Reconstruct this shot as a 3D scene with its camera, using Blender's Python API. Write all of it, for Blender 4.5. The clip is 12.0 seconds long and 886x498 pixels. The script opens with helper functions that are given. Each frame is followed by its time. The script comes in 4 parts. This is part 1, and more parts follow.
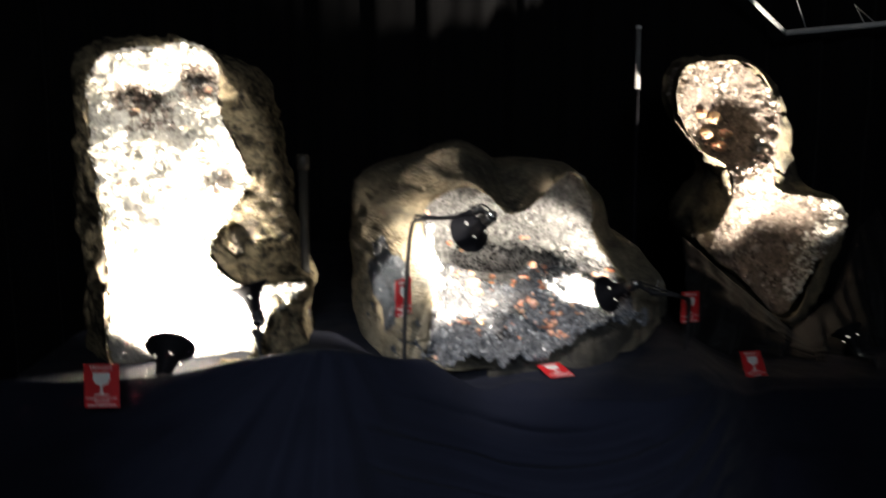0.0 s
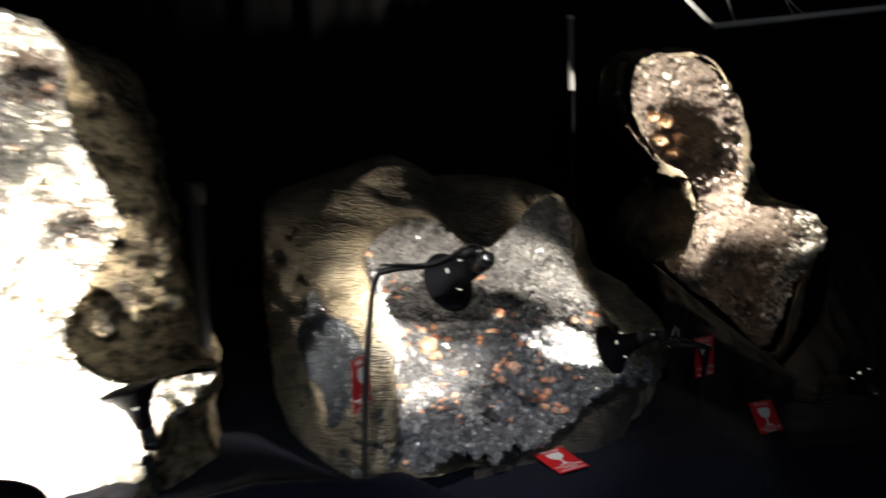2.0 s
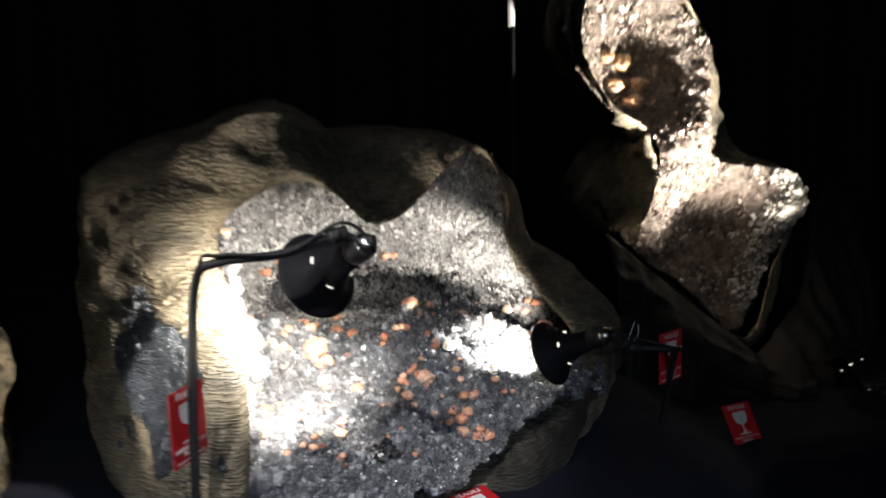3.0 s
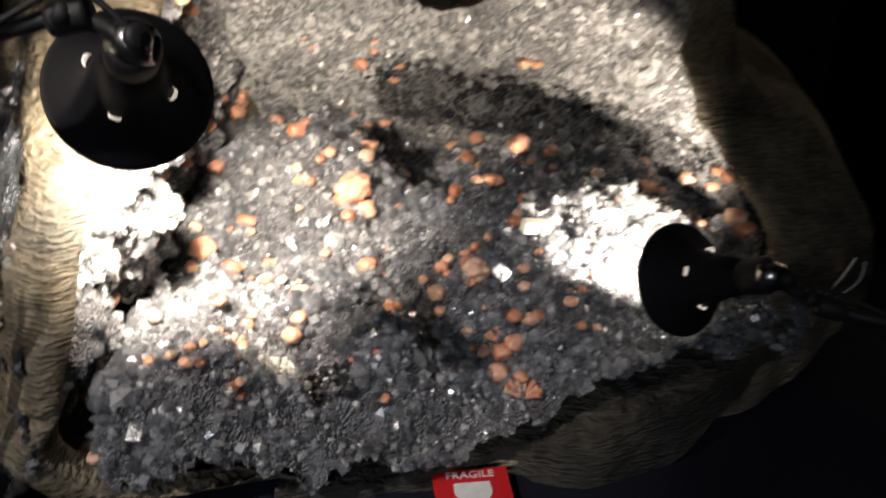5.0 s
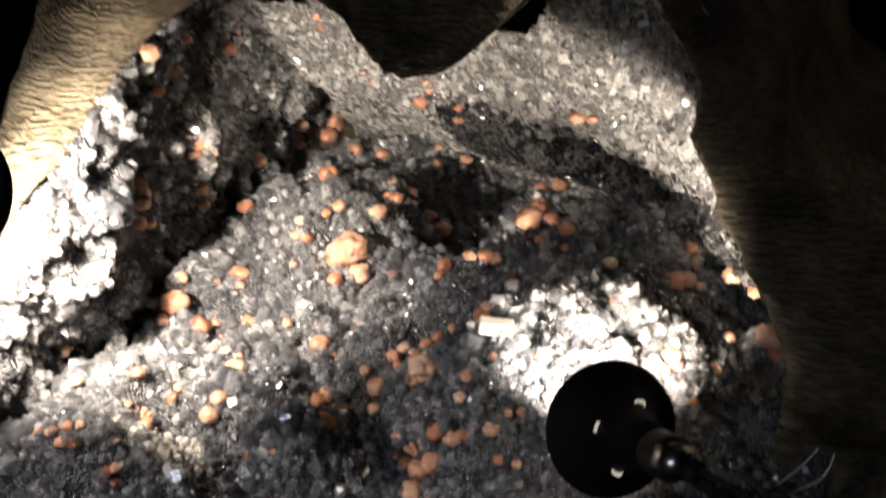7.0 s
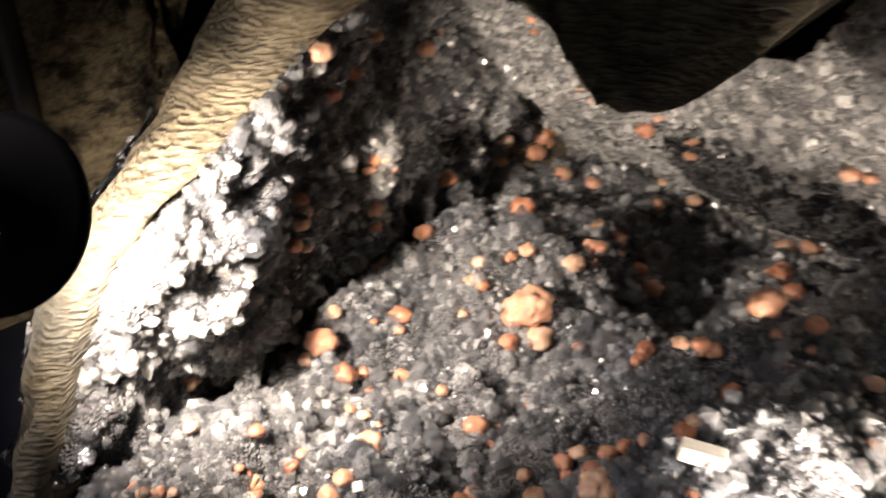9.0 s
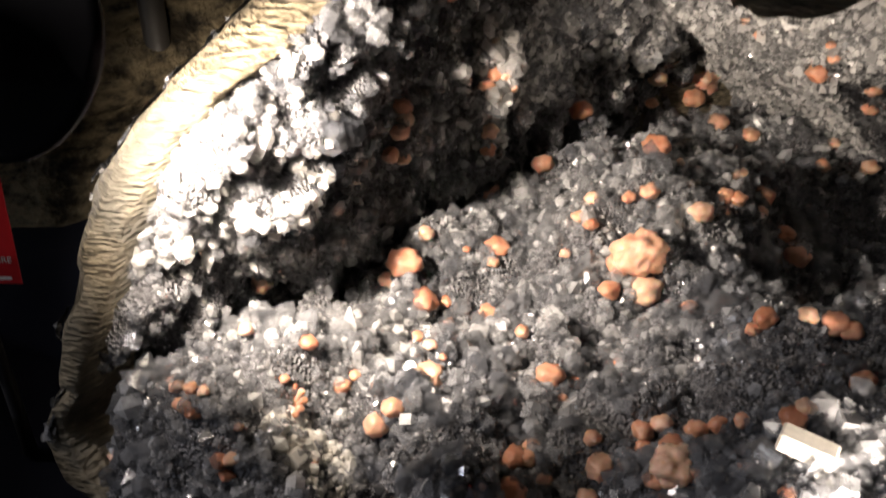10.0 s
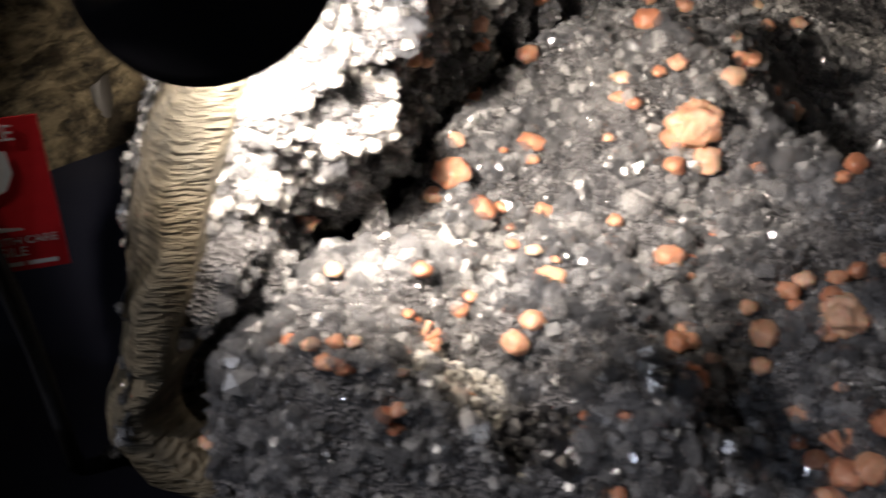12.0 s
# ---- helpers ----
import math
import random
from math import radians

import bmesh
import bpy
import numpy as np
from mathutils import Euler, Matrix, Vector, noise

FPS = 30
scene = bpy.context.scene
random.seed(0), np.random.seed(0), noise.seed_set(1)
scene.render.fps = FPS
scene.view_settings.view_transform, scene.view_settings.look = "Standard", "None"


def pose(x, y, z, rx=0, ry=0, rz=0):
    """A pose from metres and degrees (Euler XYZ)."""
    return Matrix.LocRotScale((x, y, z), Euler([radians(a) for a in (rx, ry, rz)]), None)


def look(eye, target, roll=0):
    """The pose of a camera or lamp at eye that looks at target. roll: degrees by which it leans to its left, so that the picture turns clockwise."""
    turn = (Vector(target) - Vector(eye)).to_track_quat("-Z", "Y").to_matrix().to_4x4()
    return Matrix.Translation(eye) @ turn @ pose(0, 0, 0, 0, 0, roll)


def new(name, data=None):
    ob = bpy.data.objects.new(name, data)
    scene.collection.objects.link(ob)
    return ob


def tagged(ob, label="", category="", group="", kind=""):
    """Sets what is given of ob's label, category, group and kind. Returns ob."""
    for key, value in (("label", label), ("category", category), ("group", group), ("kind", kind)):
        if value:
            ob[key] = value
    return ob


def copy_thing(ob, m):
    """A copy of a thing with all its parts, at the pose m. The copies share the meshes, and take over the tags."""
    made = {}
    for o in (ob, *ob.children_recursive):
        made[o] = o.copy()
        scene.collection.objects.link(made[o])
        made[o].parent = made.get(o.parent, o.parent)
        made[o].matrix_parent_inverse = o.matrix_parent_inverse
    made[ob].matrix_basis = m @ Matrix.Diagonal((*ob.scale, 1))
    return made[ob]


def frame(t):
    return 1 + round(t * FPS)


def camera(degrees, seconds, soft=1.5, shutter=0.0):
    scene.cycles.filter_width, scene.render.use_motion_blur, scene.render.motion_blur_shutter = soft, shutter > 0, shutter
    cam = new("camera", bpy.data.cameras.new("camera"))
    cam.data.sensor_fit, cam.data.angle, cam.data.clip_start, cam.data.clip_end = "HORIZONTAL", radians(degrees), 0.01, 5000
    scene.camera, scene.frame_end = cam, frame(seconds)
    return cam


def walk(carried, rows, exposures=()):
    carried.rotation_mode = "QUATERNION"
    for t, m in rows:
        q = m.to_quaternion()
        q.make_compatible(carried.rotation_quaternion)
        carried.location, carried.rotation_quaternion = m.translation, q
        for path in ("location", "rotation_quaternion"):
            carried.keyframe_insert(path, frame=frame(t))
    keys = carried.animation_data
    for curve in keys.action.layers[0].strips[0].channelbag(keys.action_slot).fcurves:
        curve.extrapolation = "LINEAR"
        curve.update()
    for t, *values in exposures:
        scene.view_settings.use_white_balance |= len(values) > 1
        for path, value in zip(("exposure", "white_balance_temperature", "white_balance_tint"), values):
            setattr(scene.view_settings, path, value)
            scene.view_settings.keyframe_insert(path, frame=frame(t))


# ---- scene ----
cam = camera(52.4, 12.0, 1.6, 0.75)
METRES, EYE, TILT, LEAN, TURN = 3.0, 1.55, -10.0, 0.0, 0.0
ROWS = [
    (0.0, 0.0, 0.0, 0.0, 0.0, 0.0, -0.0),
    (0.5, -0.0506, 0.0446, 0.008, -0.33, 1.78, 1.42),
    (1.0, -0.0745, 0.0948, 0.0129, -1.8, 1.17, 1.45),
    (1.5, -0.0806, 0.1595, 0.025, -4.56, 1.79, 3.09),
    (2.0, -0.0732, 0.2312, 0.0262, -9.95, 0.89, 3.13),
    (2.5, -0.0526, 0.3122, 0.0382, -13.9, -1.34, 4.59),
    (4.5, 0.1027, 0.5454, 0.0376, 1.84, -11.55, -1.29),
    (5.0, 0.1323, 0.5717, 0.038, 11.7, -15.5, -3.04),
    (5.5, 0.1387, 0.6004, 0.0379, 16.5, -18.59, -4.36),
    (6.0, 0.1531, 0.6195, 0.046, 20.32, -21.55, -5.33),
    (6.5, 0.1902, 0.6339, 0.0616, 25.92, -20.48, -4.33),
    (7.0, 0.2168, 0.6497, 0.0732, 30.69, -18.67, -3.3),
    (9.0, 0.185, 0.7064, 0.0725, 46.05, -20.3, -5.63),
    (9.5, 0.1818, 0.7268, 0.0633, 54.29, -22.45, -7.18),
    (10.0, 0.1821, 0.7392, 0.0553, 59.01, -24.37, -8.18),
    (10.5, 0.1813, 0.7422, 0.0508, 59.14, -25.86, -8.01),
    (11.0, 0.1668, 0.7287, 0.0437, 53.9, -25.94, -6.62),
    (11.5, 0.1425, 0.7044, 0.0367, 43.06, -26.19, -5.78),
    (12.0, 0.1199, 0.6883, 0.0333, 40.38, -26.7, -6.33),
]
rows = [(t, pose(0, 0, EYE, TILT, LEAN, TURN) @ pose(METRES * x, METRES * y, METRES * z, 90 + pitch, roll, yaw)) for t, x, y, z, yaw, pitch, roll in ROWS]
rows += [(2.7, look((-0.103, 1.025, 1.484), (0.369, 2.932, 1.105), -1.5)), (4.3, look((0.258, 1.589, 1.382), (0.311, 3.454, 0.662), -0.6)),
         (7.2, look((0.668, 1.979, 1.440), (-0.344, 3.443, 0.529), -3.1))]
walk(cam, sorted(rows, key=lambda row: row[0]), [(0.0, 1.58, 6500, 10), (0.5, 1.25, 6500, 10), (1.0, 1.08, 6500, 10), (2.0, 0.64, 6400, 10), (2.6, 1.15, 6100, 10),
      (4.3, 0.74, 6650, 13), (5.5, 0.46, 6750, 14), (7.2, 0.3, 6800, 15), (9.0, 0.05, 6850, 17), (12.0, -0.08, 6700, 16)])

# ---- light ----
world = bpy.data.worlds.new("dim_hall")
scene.world = world
world.use_nodes = True
world.node_tree.nodes["Background"].inputs[0].default_value = (0.55, 0.65, 1.0, 1)
world.node_tree.nodes["Background"].inputs[1].default_value = 0.02


def spot(name, eye, target, watts, degrees, blend=0.6, radius=0.012, colour=(1.0, 0.895, 0.75)):
    data = bpy.data.lights.new(name, "SPOT")
    data.energy, data.spot_size, data.spot_blend = watts, radians(degrees), blend
    data.shadow_soft_size, data.color = radius, colour
    ob = new(name, data)
    ob.matrix_world = look(eye, target)
    return ob


# ---- materials ----
def material(name, rough=0.6, metal=0.0):
    m = bpy.data.materials.new(name)
    m.use_nodes = True
    b = m.node_tree.nodes["Principled BSDF"]
    b.inputs["Roughness"].default_value = rough
    b.inputs["Metallic"].default_value = metal
    return m, m.node_tree, b


def node(tree, kind, **values):
    n = tree.nodes.new(kind)
    for key, value in values.items():
        n.inputs[key.replace("_", " ")].default_value = value
    return n


def ramp(tree, source, stops):
    r = tree.nodes.new("ShaderNodeValToRGB")
    while len(r.color_ramp.elements) < len(stops):
        r.color_ramp.elements.new(0.5)
    for e, (at, colour) in zip(r.color_ramp.elements, stops):
        e.position, e.color = at, (*colour, 1)
    tree.links.new(source, r.inputs[0])
    return r.outputs[0]


def mix(tree, kind, fac, a, b):
    n = tree.nodes.new("ShaderNodeMix")
    n.data_type, n.blend_type = "RGBA", kind
    for socket, value in ((n.inputs[0], fac), (n.inputs[6], a), (n.inputs[7], b)):
        if isinstance(value, (int, float)):
            socket.default_value = value
        elif isinstance(value, tuple):
            socket.default_value = (*value, 1)
        else:
            tree.links.new(value, socket)
    return n.outputs[2]


def bump(tree, bsdf, height, strength, distance):
    n = node(tree, "ShaderNodeBump", Strength=strength, Distance=distance)
    tree.links.new(height, n.inputs["Height"])
    tree.links.new(n.outputs[0], bsdf.inputs["Normal"])


def coords(tree):
    return tree.nodes.new("ShaderNodeTexCoord").outputs["Object"]


def noise_of(tree, scale, detail=4.0, rough=0.6, vector=None):
    n = node(tree, "ShaderNodeTexNoise", Scale=scale, Detail=detail, Roughness=rough)
    tree.links.new(vector or coords(tree), n.inputs["Vector"])
    return n.outputs[0]


def stretched(tree, scale, turn=(0, 0, 0)):
    n = tree.nodes.new("ShaderNodeMapping")
    n.inputs["Scale"].default_value = scale
    n.inputs["Rotation"].default_value = [radians(a) for a in turn]
    tree.links.new(coords(tree), n.inputs["Vector"])
    return n.outputs[0]


def basalt_material(name, light, dark, turn):
    m, t, b = material(name, 0.75)
    big = ramp(t, noise_of(t, 8, 6), [(0.36, dark), (0.62, light)])
    vein = ramp(t, noise_of(t, 24, 8, 0.7), [(0.35, (0.25, 0.24, 0.22)), (0.55, (1, 1, 1))])
    wave = node(t, "ShaderNodeTexWave", Scale=34.0, Distortion=16.0, Detail=4.0, Detail_Scale=0.3, Detail_Roughness=0.7)
    t.links.new(stretched(t, (0.35, 1.0, 1.0), turn), wave.inputs["Vector"])
    wave.bands_direction = "Z"
    nicks = noise_of(t, 1.0, 2.0, 0.5, stretched(t, (45, 70, 360), turn))
    cross = noise_of(t, 1.0, 2.0, 0.5, stretched(t, (60, 60, 300), (turn[0] + 50, turn[1] - 40, 60)))
    where = ramp(t, noise_of(t, 13, 3), [(0.47, (0, 0, 0)), (0.53, (1, 1, 1))])
    marks = mix(t, "MIX", where, nicks, cross)
    tool = ramp(t, marks, [(0.36, (0.38, 0.35, 0.30)), (0.5, (0.7, 0.69, 0.66)), (0.64, (1, 1, 1))])
    tool = mix(t, "MULTIPLY", 0.15, tool, ramp(t, wave.outputs[0], [(0.1, (0.45, 0.42, 0.36)), (0.5, (1, 1, 1))]))
    c = mix(t, "MULTIPLY", 0.6, big, vein)
    c = mix(t, "MULTIPLY", 0.6, c, tool)
    t.links.new(c, b.inputs["Base Color"])
    h = mix(t, "ADD", 0.45, tool, noise_of(t, 60, 6, 0.7))
    bump(t, b, h, 0.9, 0.006)
    return m


def rugged_material(name, light, dark):
    """Split, untooled basalt: tan ledges between black pits."""
    m, t, b = material(name, 0.8)
    b.inputs["Specular IOR Level"].default_value = 0.3
    flakes = noise_of(t, 1.0, 7.0, 0.68, stretched(t, (34, 34, 75), (10, 35, 20)))
    pits = noise_of(t, 15, 5, 0.6)
    c = ramp(t, flakes, [(0.36, dark), (0.50, tuple(0.6 * v for v in light)), (0.66, light)])
    c = mix(t, "MULTIPLY", 0.9, c, ramp(t, pits, [(0.40, (0.06, 0.055, 0.05)), (0.50, (1, 1, 1))]))
    t.links.new(c, b.inputs["Base Color"])
    bump(t, b, mix(t, "ADD", 0.5, flakes, ramp(t, pits, [(0.36, (0, 0, 0)), (0.52, (1, 1, 1))])), 1.0, 0.022)
    return m


RUGGED = rugged_material("split_basalt", (0.38, 0.31, 0.19), (0.03, 0.027, 0.022))
# darker copy of the basalt below: the front lip's shade is in its colour
SHADED_BASALT = basalt_material("shaded_basalt", (0.095, 0.083, 0.062), (0.022, 0.021, 0.019), (15, 20, 12))
BASALT = basalt_material("basalt", (0.37, 0.31, 0.21), (0.09, 0.083, 0.065), (15, 20, 12))


def crystal_material(name, stops, patch_scale, patch, clear=0.5, rough=0.14, glow_through=0.1):
    m, t, b = material(name, rough)
    b.inputs["Specular IOR Level"].default_value = 1.0
    b.inputs["Coat Weight"].default_value = 0.9
    b.inputs["Coat Roughness"].default_value = 0.09
    b.inputs["IOR"].default_value = 1.54
    each = t.nodes.new("ShaderNodeNewGeometry").outputs["Random Per Island"]
    c = ramp(t, each, stops)
    c = mix(t, "MULTIPLY", 0.9, c, ramp(t, noise_of(t, patch_scale, 3), patch))
    c = mix(t, "MULTIPLY", 0.25, c, ramp(t, noise_of(t, 260, 3), [(0.3, (0.45, 0.45, 0.47)), (0.65, (1, 1, 1))]))
    t.links.new(c, b.inputs["Base Color"])
    r = t.nodes.new("ShaderNodeMapRange")
    r.inputs["To Min"].default_value, r.inputs["To Max"].default_value = rough * 0.4, rough * 2.6
    t.links.new(each, r.inputs["Value"])
    t.links.new(r.outputs[0], b.inputs["Roughness"])
    s = t.nodes.new("ShaderNodeMapRange")
    s.inputs["To Min"].default_value, s.inputs["To Max"].default_value = 1 - clear, 1 - clear * 0.25
    t.links.new(noise_of(t, 150, 2), s.inputs["Value"])
    t.links.new(s.outputs[0], b.inputs["Alpha"])
    bump(t, b, noise_of(t, 420, 3), 0.12, 0.001)
    through_light = t.nodes.new("ShaderNodeBsdfTranslucent")
    t.links.new(mix(t, "MIX", 0.35, c, (0.9, 0.9, 0.9)), through_light.inputs["Color"])
    both = t.nodes.new("ShaderNodeMixShader")
    both.inputs[0].default_value = glow_through
    t.links.new(b.outputs[0], both.inputs[1])
    t.links.new(through_light.outputs[0], both.inputs[2])
    t.links.new(both.outputs[0], t.nodes["Material Output"].inputs["Surface"])
    return m


QUARTZ = crystal_material(
    "smoky_crystal", [(0.0, (0.11, 0.115, 0.125)), (0.5, (0.31, 0.315, 0.325)), (0.85, (0.60, 0.60, 0.60)), (1.0, (0.95, 0.95, 0.94))],
    7, [(0.36, (0.46, 0.49, 0.55)), (0.62, (1, 1, 1))], 0.82, 0.11, 0.05)
DARK_BAND = crystal_material(
    "dark_band_crystal", [(0.0, (0.02, 0.02, 0.023)), (0.6, (0.07, 0.07, 0.075)), (0.9, (0.2, 0.2, 0.2)), (1.0, (0.6, 0.6, 0.6))],
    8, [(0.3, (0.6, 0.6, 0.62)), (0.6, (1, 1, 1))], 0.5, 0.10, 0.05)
PALE = crystal_material(
    "pale_crystal", [(0.0, (0.16, 0.16, 0.165)), (0.2, (0.5, 0.5, 0.49)), (0.5, (0.78, 0.77, 0.75)), (1.0, (0.95, 0.94, 0.91))],
    8, [(0.3, (0.68, 0.68, 0.69)), (0.6, (1, 1, 1))], 0.6, 0.12)
MILK = crystal_material(
    "milky_crystal", [(0.0, (0.72, 0.69, 0.62)), (0.5, (0.85, 0.83, 0.77)), (1.0, (0.94, 0.93, 0.88))],
    8, [(0.3, (0.8, 0.76, 0.7)), (0.6, (1, 1, 1))], 0.3, 0.3)
# near-black: the shade down in the floor pocket, put into the crystal colour
POCKET_SHADE = crystal_material(
    "shade_black_crystal", [(0.0, (0.008, 0.008, 0.01)), (0.8, (0.03, 0.03, 0.034)), (1.0, (0.2, 0.2, 0.2))],
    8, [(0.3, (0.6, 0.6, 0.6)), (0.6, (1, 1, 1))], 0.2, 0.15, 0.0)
BROWN = crystal_material(
    "brown_crystal", [(0.0, (0.16, 0.12, 0.10)), (0.5, (0.34, 0.285, 0.245)), (1.0, (0.72, 0.66, 0.59))],
    6, [(0.32, (0.45, 0.36, 0.3)), (0.6, (1, 1, 1))], 0.3, 0.3)


def stilbite_material(name, low, mid, high):
    m, t, b = material(name, 0.32)
    own = t.nodes.new("ShaderNodeObjectInfo").outputs["Random"]
    c = ramp(t, own, [(0.0, low), (0.5, mid), (1.0, high)])
    c = mix(t, "MULTIPLY", 0.6, c, ramp(t, noise_of(t, 70, 4), [(0.3, (0.62, 0.45, 0.36)), (0.6, (1, 1, 1))]))
    t.links.new(c, b.inputs["Base Color"])
    b.inputs["Subsurface Weight"].default_value = 0.3
    b.inputs["Subsurface Radius"].default_value = (0.01, 0.004, 0.002)
    bump(t, b, noise_of(t, 240, 4), 0.5, 0.002)
    return m


STILBITE = stilbite_material("stilbite", (0.58, 0.25, 0.15), (0.75, 0.41, 0.275), (0.85, 0.58, 0.43))
HONEY = stilbite_material("honey_crystal", (0.36, 0.22, 0.13), (0.5, 0.34, 0.22), (0.62, 0.46, 0.32))


def matrix_material(name, a, c2, grain=330):
    m, t, b = material(name, 0.4)
    cells = node(t, "ShaderNodeTexVoronoi", Scale=grain)
    t.links.new(coords(t), cells.inputs["Vector"])
    each = t.nodes.new("ShaderNodeSeparateColor")
    t.links.new(cells.outputs["Color"], each.inputs[0])
    c = ramp(t, noise_of(t, 40, 8, 0.7), [(0.3, a), (0.7, c2)])
    c = mix(t, "MULTIPLY", 0.8, c, ramp(t, each.outputs[0], [(0.0, (0.3, 0.3, 0.31)), (1.0, (1, 1, 1))]))
    t.links.new(c, b.inputs["Base Color"])
    bump(t, b, mix(t, "ADD", 0.5, cells.outputs["Distance"], noise_of(t, 120, 6, 0.7)), 1.0, 0.006)
    return m


MATRIX = matrix_material("dark_matrix", (0.12, 0.12, 0.125), (0.40, 0.40, 0.42))
FROST_M = matrix_material("frosted_matrix", (0.16, 0.16, 0.165), (0.62, 0.62, 0.61))
CHALK = matrix_material("chalky_matrix", (0.55, 0.52, 0.45), (0.85, 0.83, 0.77))
UMBER = matrix_material("umber_matrix", (0.10, 0.075, 0.06), (0.34, 0.28, 0.23))
AGATE_M = matrix_material("blue_grey_chalcedony", (0.012, 0.015, 0.02), (0.075, 0.09, 0.11))


def cloth_material(name, colour, rough, sheen):
    m, t, b = material(name, rough)
    c = mix(t, "MULTIPLY", 0.5, colour, ramp(t, noise_of(t, 6, 5), [(0.3, (0.6, 0.6, 0.6)), (0.7, (1, 1, 1))]))
    t.links.new(c, b.inputs["Base Color"])
    b.inputs["Sheen Weight"].default_value = sheen
    b.inputs["Specular IOR Level"].default_value = 0.15
    h = mix(t, "ADD", 0.5, noise_of(t, 900, 2), noise_of(t, 14, 5))
    bump(t, b, h, 0.25, 0.004)
    return m


NAVY = cloth_material("navy_cloth", (0.008, 0.0095, 0.019), 0.9, 0.015)
BLACK = cloth_material("black_curtain", (0.008, 0.008, 0.009), 0.9, 0.03)
SATIN = cloth_material("black_satin", (0.010, 0.010, 0.011), 0.5, 0.05)


def plain(name, colour, rough, metal=0.0, grain=120):
    m, t, b = material(name, rough, metal)
    c = mix(t, "MULTIPLY", 0.35, colour, ramp(t, noise_of(t, grain, 4), [(0.3, (0.6, 0.6, 0.6)), (0.7, (1, 1, 1))]))
    t.links.new(c, b.inputs["Base Color"])
    bump(t, b, noise_of(t, grain * 3, 3), 0.08, 0.001)
    return m


ENAMEL = plain("black_enamel", (0.005, 0.005, 0.008), 0.78)
ENAMEL.node_tree.nodes["Principled BSDF"].inputs["Specular IOR Level"].default_value = 0.25
RUBBER = plain("black_rubber", (0.015, 0.015, 0.017), 0.6)
STEEL = plain("bright_steel", (0.65, 0.65, 0.64), 0.25, 1.0)
POLE = plain("dull_grey_paint", (0.05, 0.046, 0.04), 0.5)
RAIL = plain("pale_aluminium", (0.75, 0.75, 0.75), 0.4)
DULL = plain("brushed_grey_metal", (0.22, 0.22, 0.22), 0.5)
RED = plain("red_card", (0.62, 0.02, 0.025), 0.42)
WHITE = plain("white_ink", (0.82, 0.82, 0.8), 0.5)
FLOOR_M = plain("dark_carpet", (0.03, 0.03, 0.033), 0.9)

glow = bpy.data.materials.new("lit_bulb")
glow.use_nodes = True
glow.node_tree.nodes["Principled BSDF"].inputs["Emission Color"].default_value = (1.0, 0.9, 0.72, 1)
glow.node_tree.nodes["Principled BSDF"].inputs["Emission Strength"].default_value = 12.0


leak = bpy.data.materials.new("lamplight_through_vent")
leak.use_nodes = True
leak.node_tree.nodes["Principled BSDF"].inputs["Emission Color"].default_value = (1.0, 0.92, 0.75, 1)
leak.node_tree.nodes["Principled BSDF"].inputs["Emission Strength"].default_value = 0.35


# ---- mesh tools ----
def link_mesh(name, verts, faces, mat, parent=None, smooth=True, label=""):
    me = bpy.data.meshes.new(name)
    me.from_pydata([tuple(v) for v in verts], [], [tuple(f) for f in faces])
    me.materials.append(mat)
    me.polygons.foreach_set("use_smooth", [smooth] * len(me.polygons))
    me.update()
    ob = new(name, me)
    if parent:
        ob.parent = parent
    if label:
        ob["label"] = label
    return ob


def part(name, bm, mat, parent=None, label="", smooth=False):
    bmesh.ops.recalc_face_normals(bm, faces=bm.faces)
    me = bpy.data.meshes.new(name)
    bm.to_mesh(me)
    bm.free()
    me.materials.append(mat)
    me.polygons.foreach_set("use_smooth", [smooth] * len(me.polygons))
    ob = new(name, me)
    if parent:
        ob.parent = parent
    if label:
        ob["label"] = label
    return ob


def thing(name, at, label, category, group="", kind=""):
    ob = new(name)
    ob.empty_display_size = 0.05
    ob.matrix_world = at if isinstance(at, Matrix) else Matrix.Translation(at)
    bpy.context.view_layer.update()
    return tagged(ob, label, category, group, kind)


def box(name, size, at, mat, parent=None, bevel=0.004, label=""):
    bm = bmesh.new()
    bmesh.ops.create_cube(bm, size=1)
    bmesh.ops.scale(bm, vec=size, verts=bm.verts)
    if bevel:
        bmesh.ops.bevel(bm, geom=bm.edges[:], offset=bevel, segments=2, affect="EDGES")
    bmesh.ops.translate(bm, vec=at, verts=bm.verts)
    return part(name, bm, mat, parent, label)


def tube(name, points, radius, mat, parent=None, sides=10, label=""):
    pts = [Vector(p) for p in points]
    verts, faces = [], []
    for i, p in enumerate(pts):
        way = (pts[min(i + 1, len(pts) - 1)] - pts[max(i - 1, 0)]).normalized()
        side = way.cross(Vector((0.31, 0.17, 0.93))).normalized()
        up = way.cross(side)
        for k in range(sides):
            a = 2 * math.pi * k / sides
            verts.append(p + radius * (math.cos(a) * side + math.sin(a) * up))
    for i in range(len(pts) - 1):
        for k in range(sides):
            j = (k + 1) % sides
            faces.append((i * sides + k, i * sides + j, (i + 1) * sides + j, (i + 1) * sides + k))
    faces.append(tuple(range(sides - 1, -1, -1)))
    faces.append(tuple(range((len(pts) - 1) * sides, len(pts) * sides)))
    return link_mesh(name, verts, faces, mat, parent, True, label)


